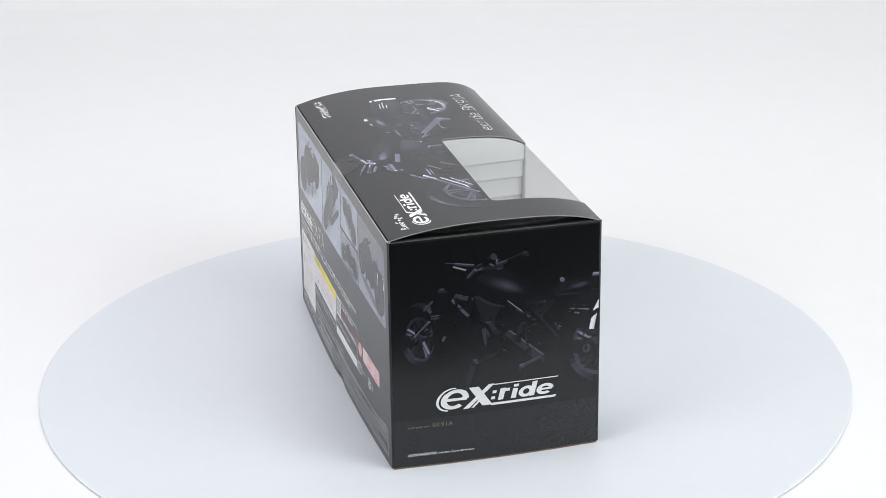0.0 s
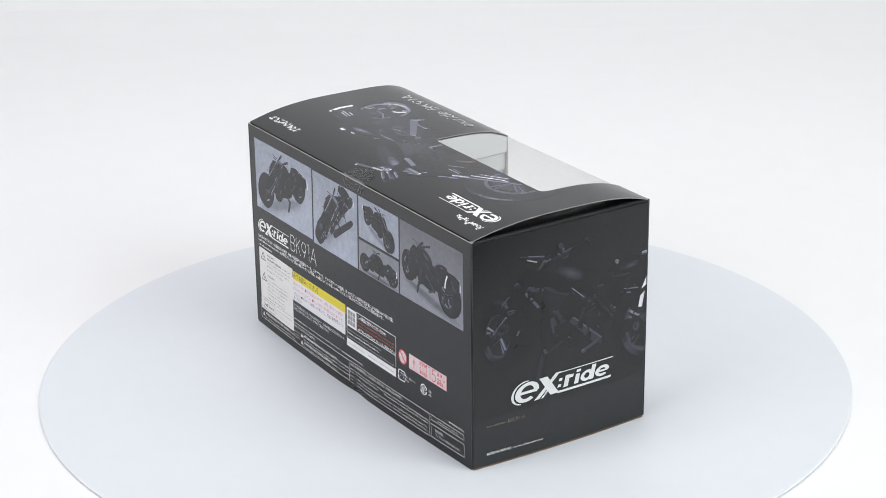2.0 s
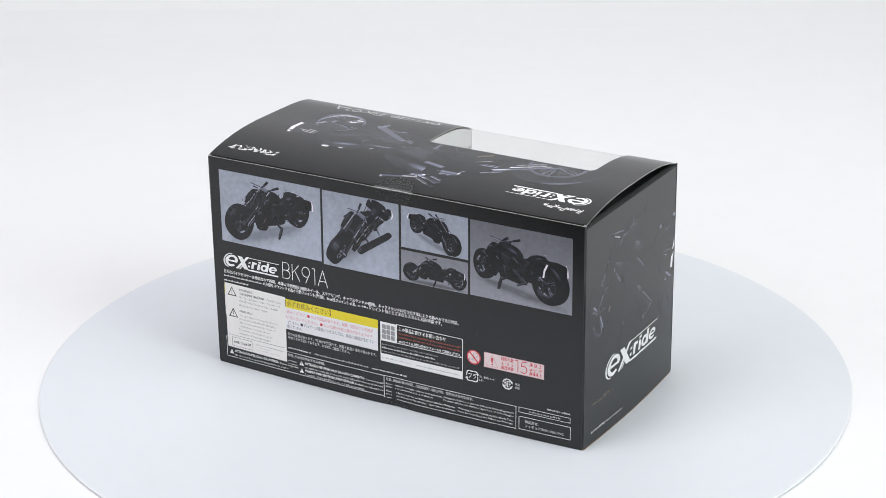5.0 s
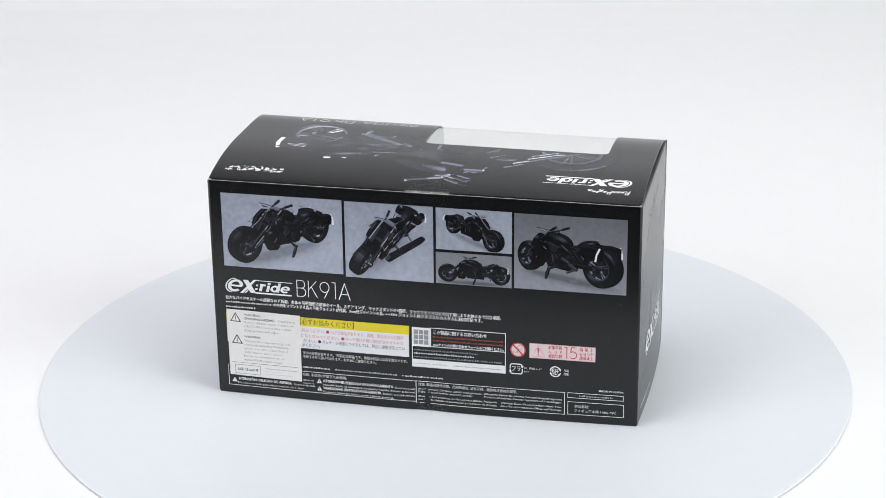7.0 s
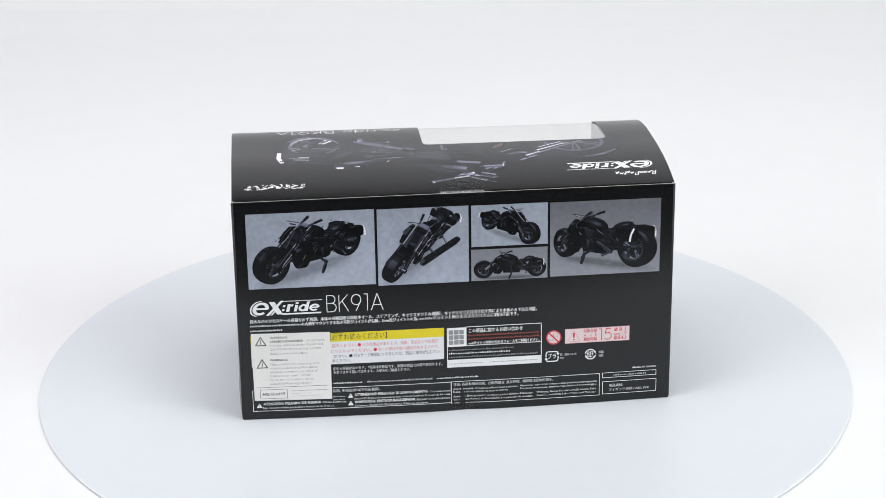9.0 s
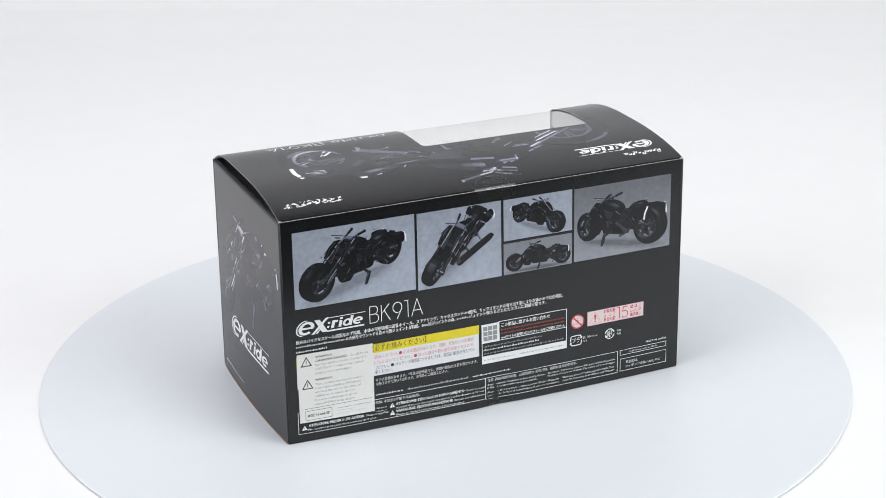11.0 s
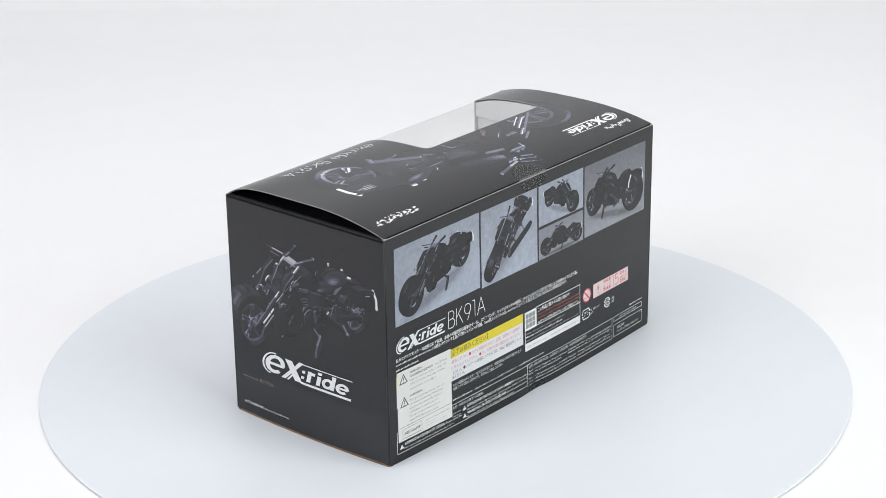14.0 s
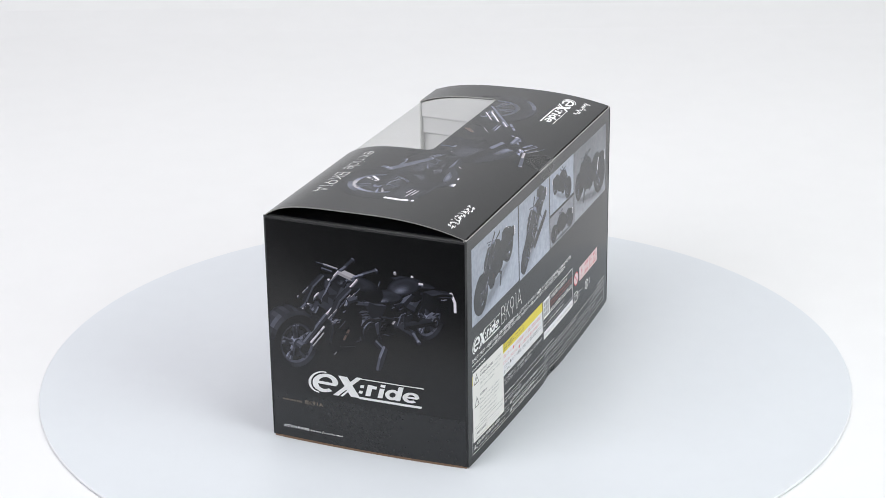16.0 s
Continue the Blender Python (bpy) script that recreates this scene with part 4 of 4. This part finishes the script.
    art.bars(108.5, 132.4, 19.8, 1.2, 23, 0.08, 1)
    art.done("company_text", [PALET, WHITE], back, "small grey and white print")
    # --- the contact block
    art = Art(on_back)
    art.rect(114.3, 38.9, 124.8, 50.2, 0.05, 0)
    for i in range(3):
        for j in range(3):
            art.rect(115.4 + 2.9 * i, 40.2 + 3.0 * j, 117.9 + 2.9 * i, 42.8 + 3.0 * j, 0.08, 3)
    art.outline(124.8, 39.1, 167.1, 50.6, 0.4, 0.05, 0)
    art.text("この製品に関するお問い合わせ", 126.4, 47.0, 1.9, 30.0, 0.08, 0, 0.0, 1)
    art.bars(126.2, 165.6, 44.6, 1.5, 31, 0.08, 2, 3, 8)
    art.bars(126.2, 165.6, 42.5, 1.3, 32, 0.08, 2, 4, 9)
    art.text("webサイトのお問い合わせフォームをご利用ください。", 126.3, 39.9, 1.45, 39.6, 0.08, 0, 0.0, 1)
    art.rect(114.3, 31.2, 114.7, 38.9, 0.05, 0)
    art.rect(166.7, 31.2, 167.1, 39.1, 0.05, 0)
    art.bars(115.5, 152.0, 36.3, 1.2, 33, 0.08, 3, 2, 5)
    art.bars(115.5, 150.0, 34.2, 1.4, 34, 0.08, 0, 2, 6)
    art.bars(115.5, 165.5, 32.1, 1.3, 35, 0.08, 3, 2, 6)
    art.rect(114.3, 26.5, 167.1, 31.2, 0.05, 0)
    art.bars(115.5, 135.0, 28.2, 1.1, 36, 0.08, 4, 2, 5)
    art.bars(137.5, 165.0, 28.3, 0.9, 37, 0.08, 3, 4, 9)
    art.done("contact_label", [WHITE, CARD, BRICK, GREYT, PALET], back, "white-framed block of small print")
    # --- age marks
    art = Art(on_back)
    art.disc(173.9, 41.3, 4.3, 4.3, 0.05, 1)
    art.ring(173.9, 41.3, 4.3, 4.3, 0.75, 0.08, 0)
    art.ring(175.0, 42.8, 1.4, 1.4, 0.22, 0.08, 2, n=20)
    art.text("0-3", 170.7, 39.3, 1.3, 3.3, 0.08, 2, 0.02, 1)
    art.poly([(170.9, 43.8), (171.5, 44.4), (176.9, 38.8), (176.3, 38.2)], 0.10, 0)
    art.done("age_ban_mark", [RED, PINKW, GREYT], back, "round red and white age ban mark")
    art = Art(on_back)
    art.rect(180.2, 37.1, 216.6, 45.9, 0.05, 1)
    art.outline(180.2, 37.1, 216.6, 45.9, 0.25, 0.08, 2)
    tri = [(181.6, 38.2), (188.8, 38.2), (185.2, 44.8)]
    for p, q in zip(tri, tri[1:] + tri[:1]):
        dx, dy = q[0] - p[0], q[1] - p[1]
        k = 0.14 / math.hypot(dx, dy)
        art.poly([(p[0] + dy * k, p[1] - dx * k), (q[0] + dy * k, q[1] - dx * k), (q[0] - dy * k, q[1] + dx * k), (p[0] - dy * k, p[1] + dx * k)], 0.08, 2)
    art.poly([(184.8, 40.4), (185.6, 40.4), (185.8, 43.3), (184.6, 43.3)], 0.09, 0)
    art.disc(185.2, 39.4, 0.5, 0.5, 0.09, 0)
    art.text("対象年齢", 190.6, 43.2, 1.8, 7.6, 0.08, 0, 0.0, 1)
    art.text("A  G  E", 190.7, 40.7, 1.7, 7.4, 0.08, 0, 0.0, 1)
    art.text("適合年齢", 190.6, 38.2, 1.8, 7.6, 0.08, 0, 0.0, 1)
    art.thin("15", 199.4, 38.3, 6.6, 7.2, 0.5)
    art.text("歳 以 上", 207.8, 43.2, 1.8, 7.4, 0.08, 0, 0.0, 1)
    art.text("and UP", 207.8, 40.7, 1.7, 7.4, 0.08, 0, 0.01, 1)
    art.text("歳或以上", 207.8, 38.2, 1.8, 7.4, 0.08, 0, 0.0, 1)
    art.done("age_label", [RED, PINKW, PINKT], back, "pale pink label with a red age limit")
    # --- recycling marks
    art = Art(on_back)
    art.stroke([(169.6, 31.2), (169.9, 32.4), (170.6, 32.8), (175.4, 32.8), (176.1, 32.4), (176.3, 31.4)], 0.6, 0.08)
    art.stroke([(176.4, 28.6), (176.1, 27.4), (175.4, 27.0), (170.6, 27.0), (169.9, 27.4), (169.7, 28.4)], 0.6, 0.08)
    art.stroke([(169.6, 31.2), (169.6, 30.0)], 0.6, 0.08)
    art.stroke([(176.4, 28.6), (176.4, 29.8)], 0.6, 0.08)
    art.poly([(177.2, 31.7), (175.4, 31.7), (176.3, 30.3)], 0.09, 0)
    art.poly([(168.8, 28.1), (170.6, 28.1), (169.7, 29.5)], 0.09, 0)
    art.text("プラ", 170.6, 28.7, 2.5, 4.8, 0.08, 0, 0.0, 1)
    art.ring(194.7, 29.9, 3.2, 3.2, 0.62, 0.08, 0, 30, 170)
    art.ring(194.7, 29.9, 3.2, 3.2, 0.62, 0.08, 0, 210, 350)
    art.poly([(197.8, 31.6), (196.2, 31.9), (197.6, 30.0)], 0.09, 0)
    art.poly([(191.6, 28.2), (193.2, 27.9), (191.8, 29.8)], 0.09, 0)
    art.text("紙", 192.6, 28.2, 3.1, 4.2, 0.08, 0, 0.0, 1)
    art.text("袋、透明トレイ：", 177.4, 30.1, 1.1, 9.6, 0.08, 1, 0.0, 1)
    art.text("PET", 177.4, 28.0, 1.1, 2.8, 0.08, 1, 0.01, 1)
    art.text("外箱", 199.3, 30.2, 1.2, 2.7, 0.08, 1, 0.0, 1)
    art.text("台紙", 199.3, 28.2, 1.2, 2.7, 0.08, 1, 0.0, 1)
    art.done("recycling_marks", [WHITE, PALET], back, "white round recycling marks")
    # --- framed multilingual warnings
    art = Art(on_back)
    art.outline(6.0, 5.0, 116.4, 17.8, 0.28, 0.06, 0)
    art.outline(116.2, 4.4, 200.1, 17.9, 0.28, 0.06, 0)
    for x, y in ((8.0, 7.2), (58.6, 11.2), (58.6, 6.6)):
        art.poly([(x, y), (x + 3.1, y), (x + 1.55, y + 2.7)], 0.08, 0)
        art.rect(x + 1.4, y + 0.9, x + 1.7, y + 1.9, 0.10, 1)
        art.rect(x + 1.4, y + 0.35, x + 1.7, y + 0.65, 0.10, 1)
    art.text("ATENCIÓN: PELIGRO DE ASFIXIA", 11.7, 8.6, 1.6, 32.0, 0.08, 0, 0.02, 1)
    art.text("Piezas pequeñas.", 45.0, 8.6, 1.2, 13.0, 0.08, 0, 0.0, 1)
    art.text("No recomendado para niños menores de 3 años.", 11.5, 6.4, 1.2, 39.5, 0.08, 0, 0.0, 1)
    art.text("ATTENZIONE: PERICOLO DI SOFFOCAMENTO", 62.3, 12.1, 1.6, 41.0, 0.08, 0, 0.02, 1)
    art.text("Contiene pezzi", 104.2, 12.1, 1.2, 11.5, 0.08, 0, 0.0, 1)
    art.text("staccabili di piccole dimensioni non adatti ai bambini di meno di 36 mesi.", 62.3, 10.0, 1.15, 53.5, 0.08, 0, 0.0, 1)
    art.text("WARNUNG: ERSTICKUNGSGEFAHR", 62.3, 7.7, 1.6, 34.0, 0.08, 0, 0.02, 1)
    art.text("Enthält verschluckbare", 97.2, 7.7, 1.2, 18.5, 0.08, 0, 0.0, 1)
    art.text("Kleinteile. Nicht für Kinder unter 3 Jahren geeignet.", 62.3, 5.7, 1.15, 41.0, 0.08, 0, 0.0, 1)
    art.text("危险, 不适合3岁以下儿童使用。", 50.4, 15.0, 1.4, 26.0, 0.08, 2, 0.0, 1)
    art.bars(50.4, 57.0, 11.8, 1.1, 41, 0.08, 2)
    art.bars(50.4, 57.0, 10.0, 1.0, 42, 0.08, 2)
    art.text("注意: 商品有部分尖锐、凸起的部分, 请在开封、组装时注意勿伤到手。", 117.6, 15.2, 1.4, 56.0, 0.08, 2, 0.0, 1)
    art.text("Avertissement. Certaines pièces sont pointues.", 117.4, 12.6, 1.2, 36.5, 0.08, 0, 0.0, 1)
    art.text("Déballer et assembler avec précaution.", 117.4, 10.8, 1.2, 31.0, 0.08, 0, 0.0, 1)
    art.text("Attenzione. Il prodotto contiene delle parti funzionali appuntite", 155.0, 12.8, 1.2, 43.5, 0.08, 0, 0.0, 1)
    art.text("Prestare attenzione durante l'apertura ed il montaggio.", 155.0, 11.0, 1.2, 43.5, 0.08, 0, 0.0, 1)
    art.text("Atención. Este producto contiene partes afiladas. Manipular", 117.4, 8.1, 1.2, 45.0, 0.08, 0, 0.0, 1)
    art.text("con cuidado durante el desembalaje y el proceso de montaje.", 117.4, 6.2, 1.2, 45.0, 0.08, 0, 0.0, 1)
    art.text("Warnung. Dieses Produkt enthält scharfe Teile.", 164.3, 8.2, 1.2, 34.0, 0.08, 0, 0.0, 1)
    art.text("Seien Sie vorsichtig beim Öffnen und Montage.", 164.3, 6.3, 1.2, 34.0, 0.08, 0, 0.0, 1)
    art.done("warning_text", [WHITE, CARD, PALET], back, "white-framed rows of small multilingual warnings")
    art = Art(on_back)
    art.text("MADE IN CHINA", 218.8, 19.6, 1.1, 13.5, 0.08, 0, 0.01, 1)
    art.outline(201.6, 14.8, 232.4, 18.0, 0.28, 0.06, 0)
    art.bars(208.0, 226.5, 15.7, 1.3, 51, 0.08, 1, 3, 7)
    art.outline(201.7, 4.8, 232.6, 12.6, 0.28, 0.06, 0)
    art.text("製品素材：", 205.5, 9.2, 1.4, 8.0, 0.08, 1, 0.0, 1)
    art.text("フィギュア本体 / ABS, PVC", 205.4, 6.6, 1.4, 23.0, 0.08, 1, 0.0, 1)
    art.done("origin_text", [WHITE, PALET], back, "white-framed lines on origin and material")
    # --- pasted white sticker
    art = Art(on_back)
    art.poly([(7.1, 11.6), (49.9, 11.1), (49.9, 51.4), (6.8, 52.1)], 0.20, 0)
    for x, y in ((8.7, 44.6), (9.0, 31.2)):
        for k, m, dd in ((1.0, 1, 0.24), (0.72, 0, 0.25)):
            art.poly([(x + 3.2 - 3.3 * k, y + 1.9 - 1.9 * k), (x + 3.2 + 3.3 * k, y + 1.9 - 1.9 * k), (x + 3.2, y + 1.9 + 3.9 * k)], dd, m)
        art.rect(x + 3.0, y + 1.5, x + 3.4, y + 3.6, 0.27, 1)
        art.rect(x + 3.0, y + 0.7, x + 3.4, y + 1.1, 0.27, 1)
    rows = (("WARNING:", 48.6, 9.8, 1, 0.01), ("CHOKING HAZARD", 46.3, 18.3, 1, 0.02), ("Not for children under 3 years old.", 44.0, 29.6, 2, 0), ("CAUTION: Product may contain", 41.6, 28.0, 2, 0), ("sharp points and edges.", 39.1, 20.8, 2, 0),
            ("WARNING:", 35.2, 9.8, 1, 0.01), ("This product can expose you to", 32.6, 27.5, 2, 0), ("chemicals including Phthalates,", 30.3, 26.5, 2, 0), ("which is known to the State of", 28.0, 26.2, 2, 0), ("California to cause cancer.", 25.7, 22.8, 2, 0), ("For more information, go to", 23.3, 24.0, 2, 0), ("www.P65Warnings.ca.gov.", 20.9, 23.0, 2, 0))
    for k, (body, y, w, m, bold) in enumerate(rows):
        art.text(body, 17.0 - 0.1 * k, y, 1.35, w, 0.24, m, bold, 1)
    art.text("-Small Parts", 36.4, 46.3, 1.35, 10.6, 0.24, 2, 0.0, 1)
    art.rect(8.4, 19.4, 48.4, 19.6, 0.24, 1)
    art.outline(10.3, 12.6, 25.4, 18.2, 0.2, 0.24, 1)
    art.text("AGE: 15 and UP", 11.5, 14.6, 1.6, 12.6, 0.24, 1, 0.03, 1)
    art.bars(28.0, 47.5, 16.6, 0.8, 61, 0.24, 2, 3, 6)
    art.bars(28.0, 38.5, 15.0, 0.7, 62, 0.24, 3, 3, 6)
    art.bars(28.0, 44.5, 13.4, 0.7, 63, 0.24, 3, 3, 6)
    art.done("warning_sticker", [STICKER, BLACKT, GREYT, PALET], back, "white paper sticker with black hazard triangles")


def print_ends(east, west):
    for place, panel, view, gain in (
        (on_east, east, (44.6, 7.3, 0.4, 4.89, 61.0, 61.6, 74.0), 0.8),
        (on_west, west, (-43.0, 20.8, 0.4, 7.4, 46.6, 54.8, 77.6), 2.6),
    ):
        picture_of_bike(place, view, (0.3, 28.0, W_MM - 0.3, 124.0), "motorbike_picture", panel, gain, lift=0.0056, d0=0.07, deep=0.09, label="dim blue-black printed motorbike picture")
        x = 24.0 if place is on_east else 22.9
        mark(Art(place), x, 31.0, x + 67.0, 43.6, 0.36).done("emblem", WHITE, panel, "white slanted emblem in plain shapes")
        x = 8.6 if place is on_east else 6.9
        art = Art(place)
        art.bars(x, x + 12.0, 22.6, 2.0, 71, 0.18, 0, 2, 3)
        art.text("BK91A", x + 13.3, 22.5, 2.4, 11.0, 0.18, 0, 0.0, 2)
        art.text("ACTION FIGURE", x - 0.2, 6.7, 1.5, 15.3, 0.18, 1, 0.02, 1)
        art.bars(x + 16.6, x + 22.2, 6.7, 1.3, 72, 0.18, 1)
        art.rect(x + 23.2, 6.6, x + 23.5, 8.4, 0.18, 1, 0.3)
        art.bars(x + 24.6, x + 36.0, 6.7, 1.1, 73, 0.18, 1, 3, 8)
        art.done("lettering", [GOLDT, WHITE], panel, "small bronze and white lettering")


def print_lid(lid):
    def keep(s, r):
        u, v = L_MM - s, W_MM - r
        return not (WIN_A - 0.5 < u < WIN_B + 0.5 and v > WIN_V - 0.5)
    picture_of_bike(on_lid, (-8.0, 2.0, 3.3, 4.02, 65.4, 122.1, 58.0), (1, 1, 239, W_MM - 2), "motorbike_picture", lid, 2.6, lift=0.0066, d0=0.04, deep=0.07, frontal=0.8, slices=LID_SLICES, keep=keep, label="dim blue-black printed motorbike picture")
    # thin lettering near the front edge
    art = Art(on_lid, LID_SLICES)
    s0 = L_MM - 97.0
    arc = lambda cx, a0, a1, rx=2.35, ry=2.6, n=18: [(cx + rx * math.cos(radians(a0 + (a1 - a0) * i / n)), 18.7 + ry * math.sin(radians(a0 + (a1 - a0) * i / n))) for i in range(n + 1)]
    lines = [[(s0 + 5.9, 16.1), (s0 + 10.1, 21.3)], [(s0 + 5.9, 21.3), (s0 + 10.1, 16.1)], [(s0 + 12.0, 16.1), (s0 + 12.0, 16.7)], [(s0 + 12.0, 19.6), (s0 + 12.0, 20.2)],
             [(s0 + 14.2, 16.1), (s0 + 14.2, 21.3)], [(s0 + 14.2, 19.6), (s0 + 15.0, 20.9), (s0 + 16.4, 21.3)], [(s0 + 18.4, 16.1), (s0 + 18.4, 21.3)], [(s0 + 18.4, 22.7), (s0 + 18.4, 23.3)],
             arc(s0 + 23.2, 0, 360), [(s0 + 25.6, 16.1), (s0 + 25.6, 23.6)]]
    for cx in (s0 + 2.4, s0 + 30.0):
        lines += [arc(cx, 0, 320), [(cx - 2.3, 18.7), (cx + 2.35, 18.7)]]
    for line in lines:
        art.stroke(line, 0.5, 0.42)
    art.thin("BK91A", s0 + 38.3, 16.0, 7.4, 33.0, 0.5, 0.42)
    art.done("lettering", WHITE, lid, "thin white model lettering")
    mark(Art(on_lid, LID_SLICES), L_MM - 231.5, W_MM - 26.0, L_MM - 183.5, W_MM - 17.2, 0.12).done("emblem", WHITE, lid, "white slanted emblem in plain shapes")
    # brush-written title and maker's script: strokes only
    rnd = random.Random(4)
    art = Art(on_lid, LID_SLICES)
    s, y = L_MM - 40.5, W_MM - 14.8
    for k in range(8):
        for j in range(7):
            px, py = s + 4.1 * k + rnd.uniform(0.2, 2.6), y + rnd.uniform(0.4, 4.4)
            a = radians(rnd.choice((8, 14, 24, 70, 98, -48, 50)) + rnd.uniform(-8, 8))
            n = rnd.uniform(1.0, 3.0)
            qx, qy = px + n * math.cos(a), min(max(py + n * math.sin(a), y), y + 5.0)
            mx, my = (px + qx) / 2 + rnd.uniform(-0.25, 0.25), (py + qy) / 2 + rnd.uniform(-0.2, 0.2)
            art.stroke([(px, py), (mx, my), (qx, qy)], rnd.uniform(0.32, 0.62), 0.10 + 0.006 * (j % 3))
    art.done("brush_title", WHITE, lid, "white brush-stroke title, not readable")
    art = Art(on_lid, LID_SLICES)
    x, y = L_MM - 231.8, W_MM - 13.6
    for k, (w, h, low) in enumerate(((2.6, 4.0, 0.0), (1.8, 1.9, 0.2), (1.7, 2.2, 0.0), (1.5, 1.7, 0.3), (2.8, 3.9, -0.2), (1.4, 1.5, 0.3), (2.0, 2.3, -1.3), (0.9, 2.1, 0.2), (1.8, 1.7, 0.0), (1.9, 2.0, -1.4))):
        y1 = y + low + 0.16 * k
        art.stroke([(x + 0.45 * w, y1 + h), (x + 0.15 * w, y1 + 0.4 * h), (x, y1)], 0.5, 0.10)
        art.stroke([(x + 0.3 * w, y1 + 0.8 * h), (x + 0.95 * w, y1 + 0.95 * h), (x + 0.85 * w, y1 + 0.5 * h), (x + 0.2 * w, y1 + 0.42 * h)], 0.42, 0.106)
        if k % 3 != 1:
            art.stroke([(x + 0.5 * w, y1 + 0.45 * h), (x + 0.8 * w, y1 + 0.1 * h), (x + 1.15 * w, y1 + 0.2 * h)], 0.40, 0.112)
        x += w + 0.45
    art.done("script_mark", WHITE, lid, "small white script strokes")


def tray():
    """The frosted inner tray: stepped end walls, a back wall and a floor."""
    bm = bmesh.new()
    y0, y1 = YB + 0.004, YB + WID - 0.0012
    steps = [(0.0, 0.0), (0.0, -0.011), (0.0018, -0.0125), (0.0018, -0.022), (0.0036, -0.0235), (0.0036, -0.034), (0.0054, -0.0355), (0.0054, -0.06), (0.008, -0.062), (0.010, -0.115)]
    cols = [4 + (W_MM - 5.2) * i / 12 for i in range(13)]
    for u, sg in ((WIN_A - 0.2, 1), (WIN_B + 0.2, -1)):
        rows = []
        for dx, dz in steps:
            x = X0 + u / 1000 - sg * dx
            rows.append([bm.verts.new((x, YB + v / 1000, (lid_z(v, u) - 1.3) / 1000 if dz == 0 else HB - 0.0012 + dz + 0.0025 * (v / W_MM))) for v in cols])
        for A, B in zip(rows, rows[1:]):
            for i in range(12):
                bm.faces.new([A[i], A[i + 1], B[i + 1], B[i]])
    xa, xb = X0 + (WIN_A + 5.5) / 1000, X0 + (WIN_B - 5.5) / 1000
    for pts in ([(xa, y0, 0.010), (xb, y0, 0.010), (xb, y0, 0.115), (xa, y0, 0.115)], [(xa, y0, 0.010), (xb, y0, 0.010), (xb, y1, 0.010), (xa, y1, 0.010)]):
        bm.faces.new([bm.verts.new(p) for p in pts])
    ob = part("blister_tray", bm, TRAY, None)
    ob.modifiers.new("thickness", "SOLIDIFY").thickness = 0.0004
    return tagged(ob, "frosted clear plastic tray with stepped walls inside the box", "tray")


sweep()
room()
studio_table()
TABLE = turntable()
BOX = carton()
TRAY_OB = tray()


def motions():
    times = [0.5 * i for i in range(33)]
    turn = lambda t: TURN_AT_8 + TURN_RATE * (t - 8)
    walk(BOX, [(t, pose(0, 0, 0, 0, 0, turn(t))) for t in times])
    walk(TRAY_OB, [(t, pose(0, 0, 0, 0, 0, turn(t))) for t in times])
    walk(TABLE, [(t, pose(0.0002, DISC_Y, 0, 0, 0, turn(t))) for t in times])


motions()
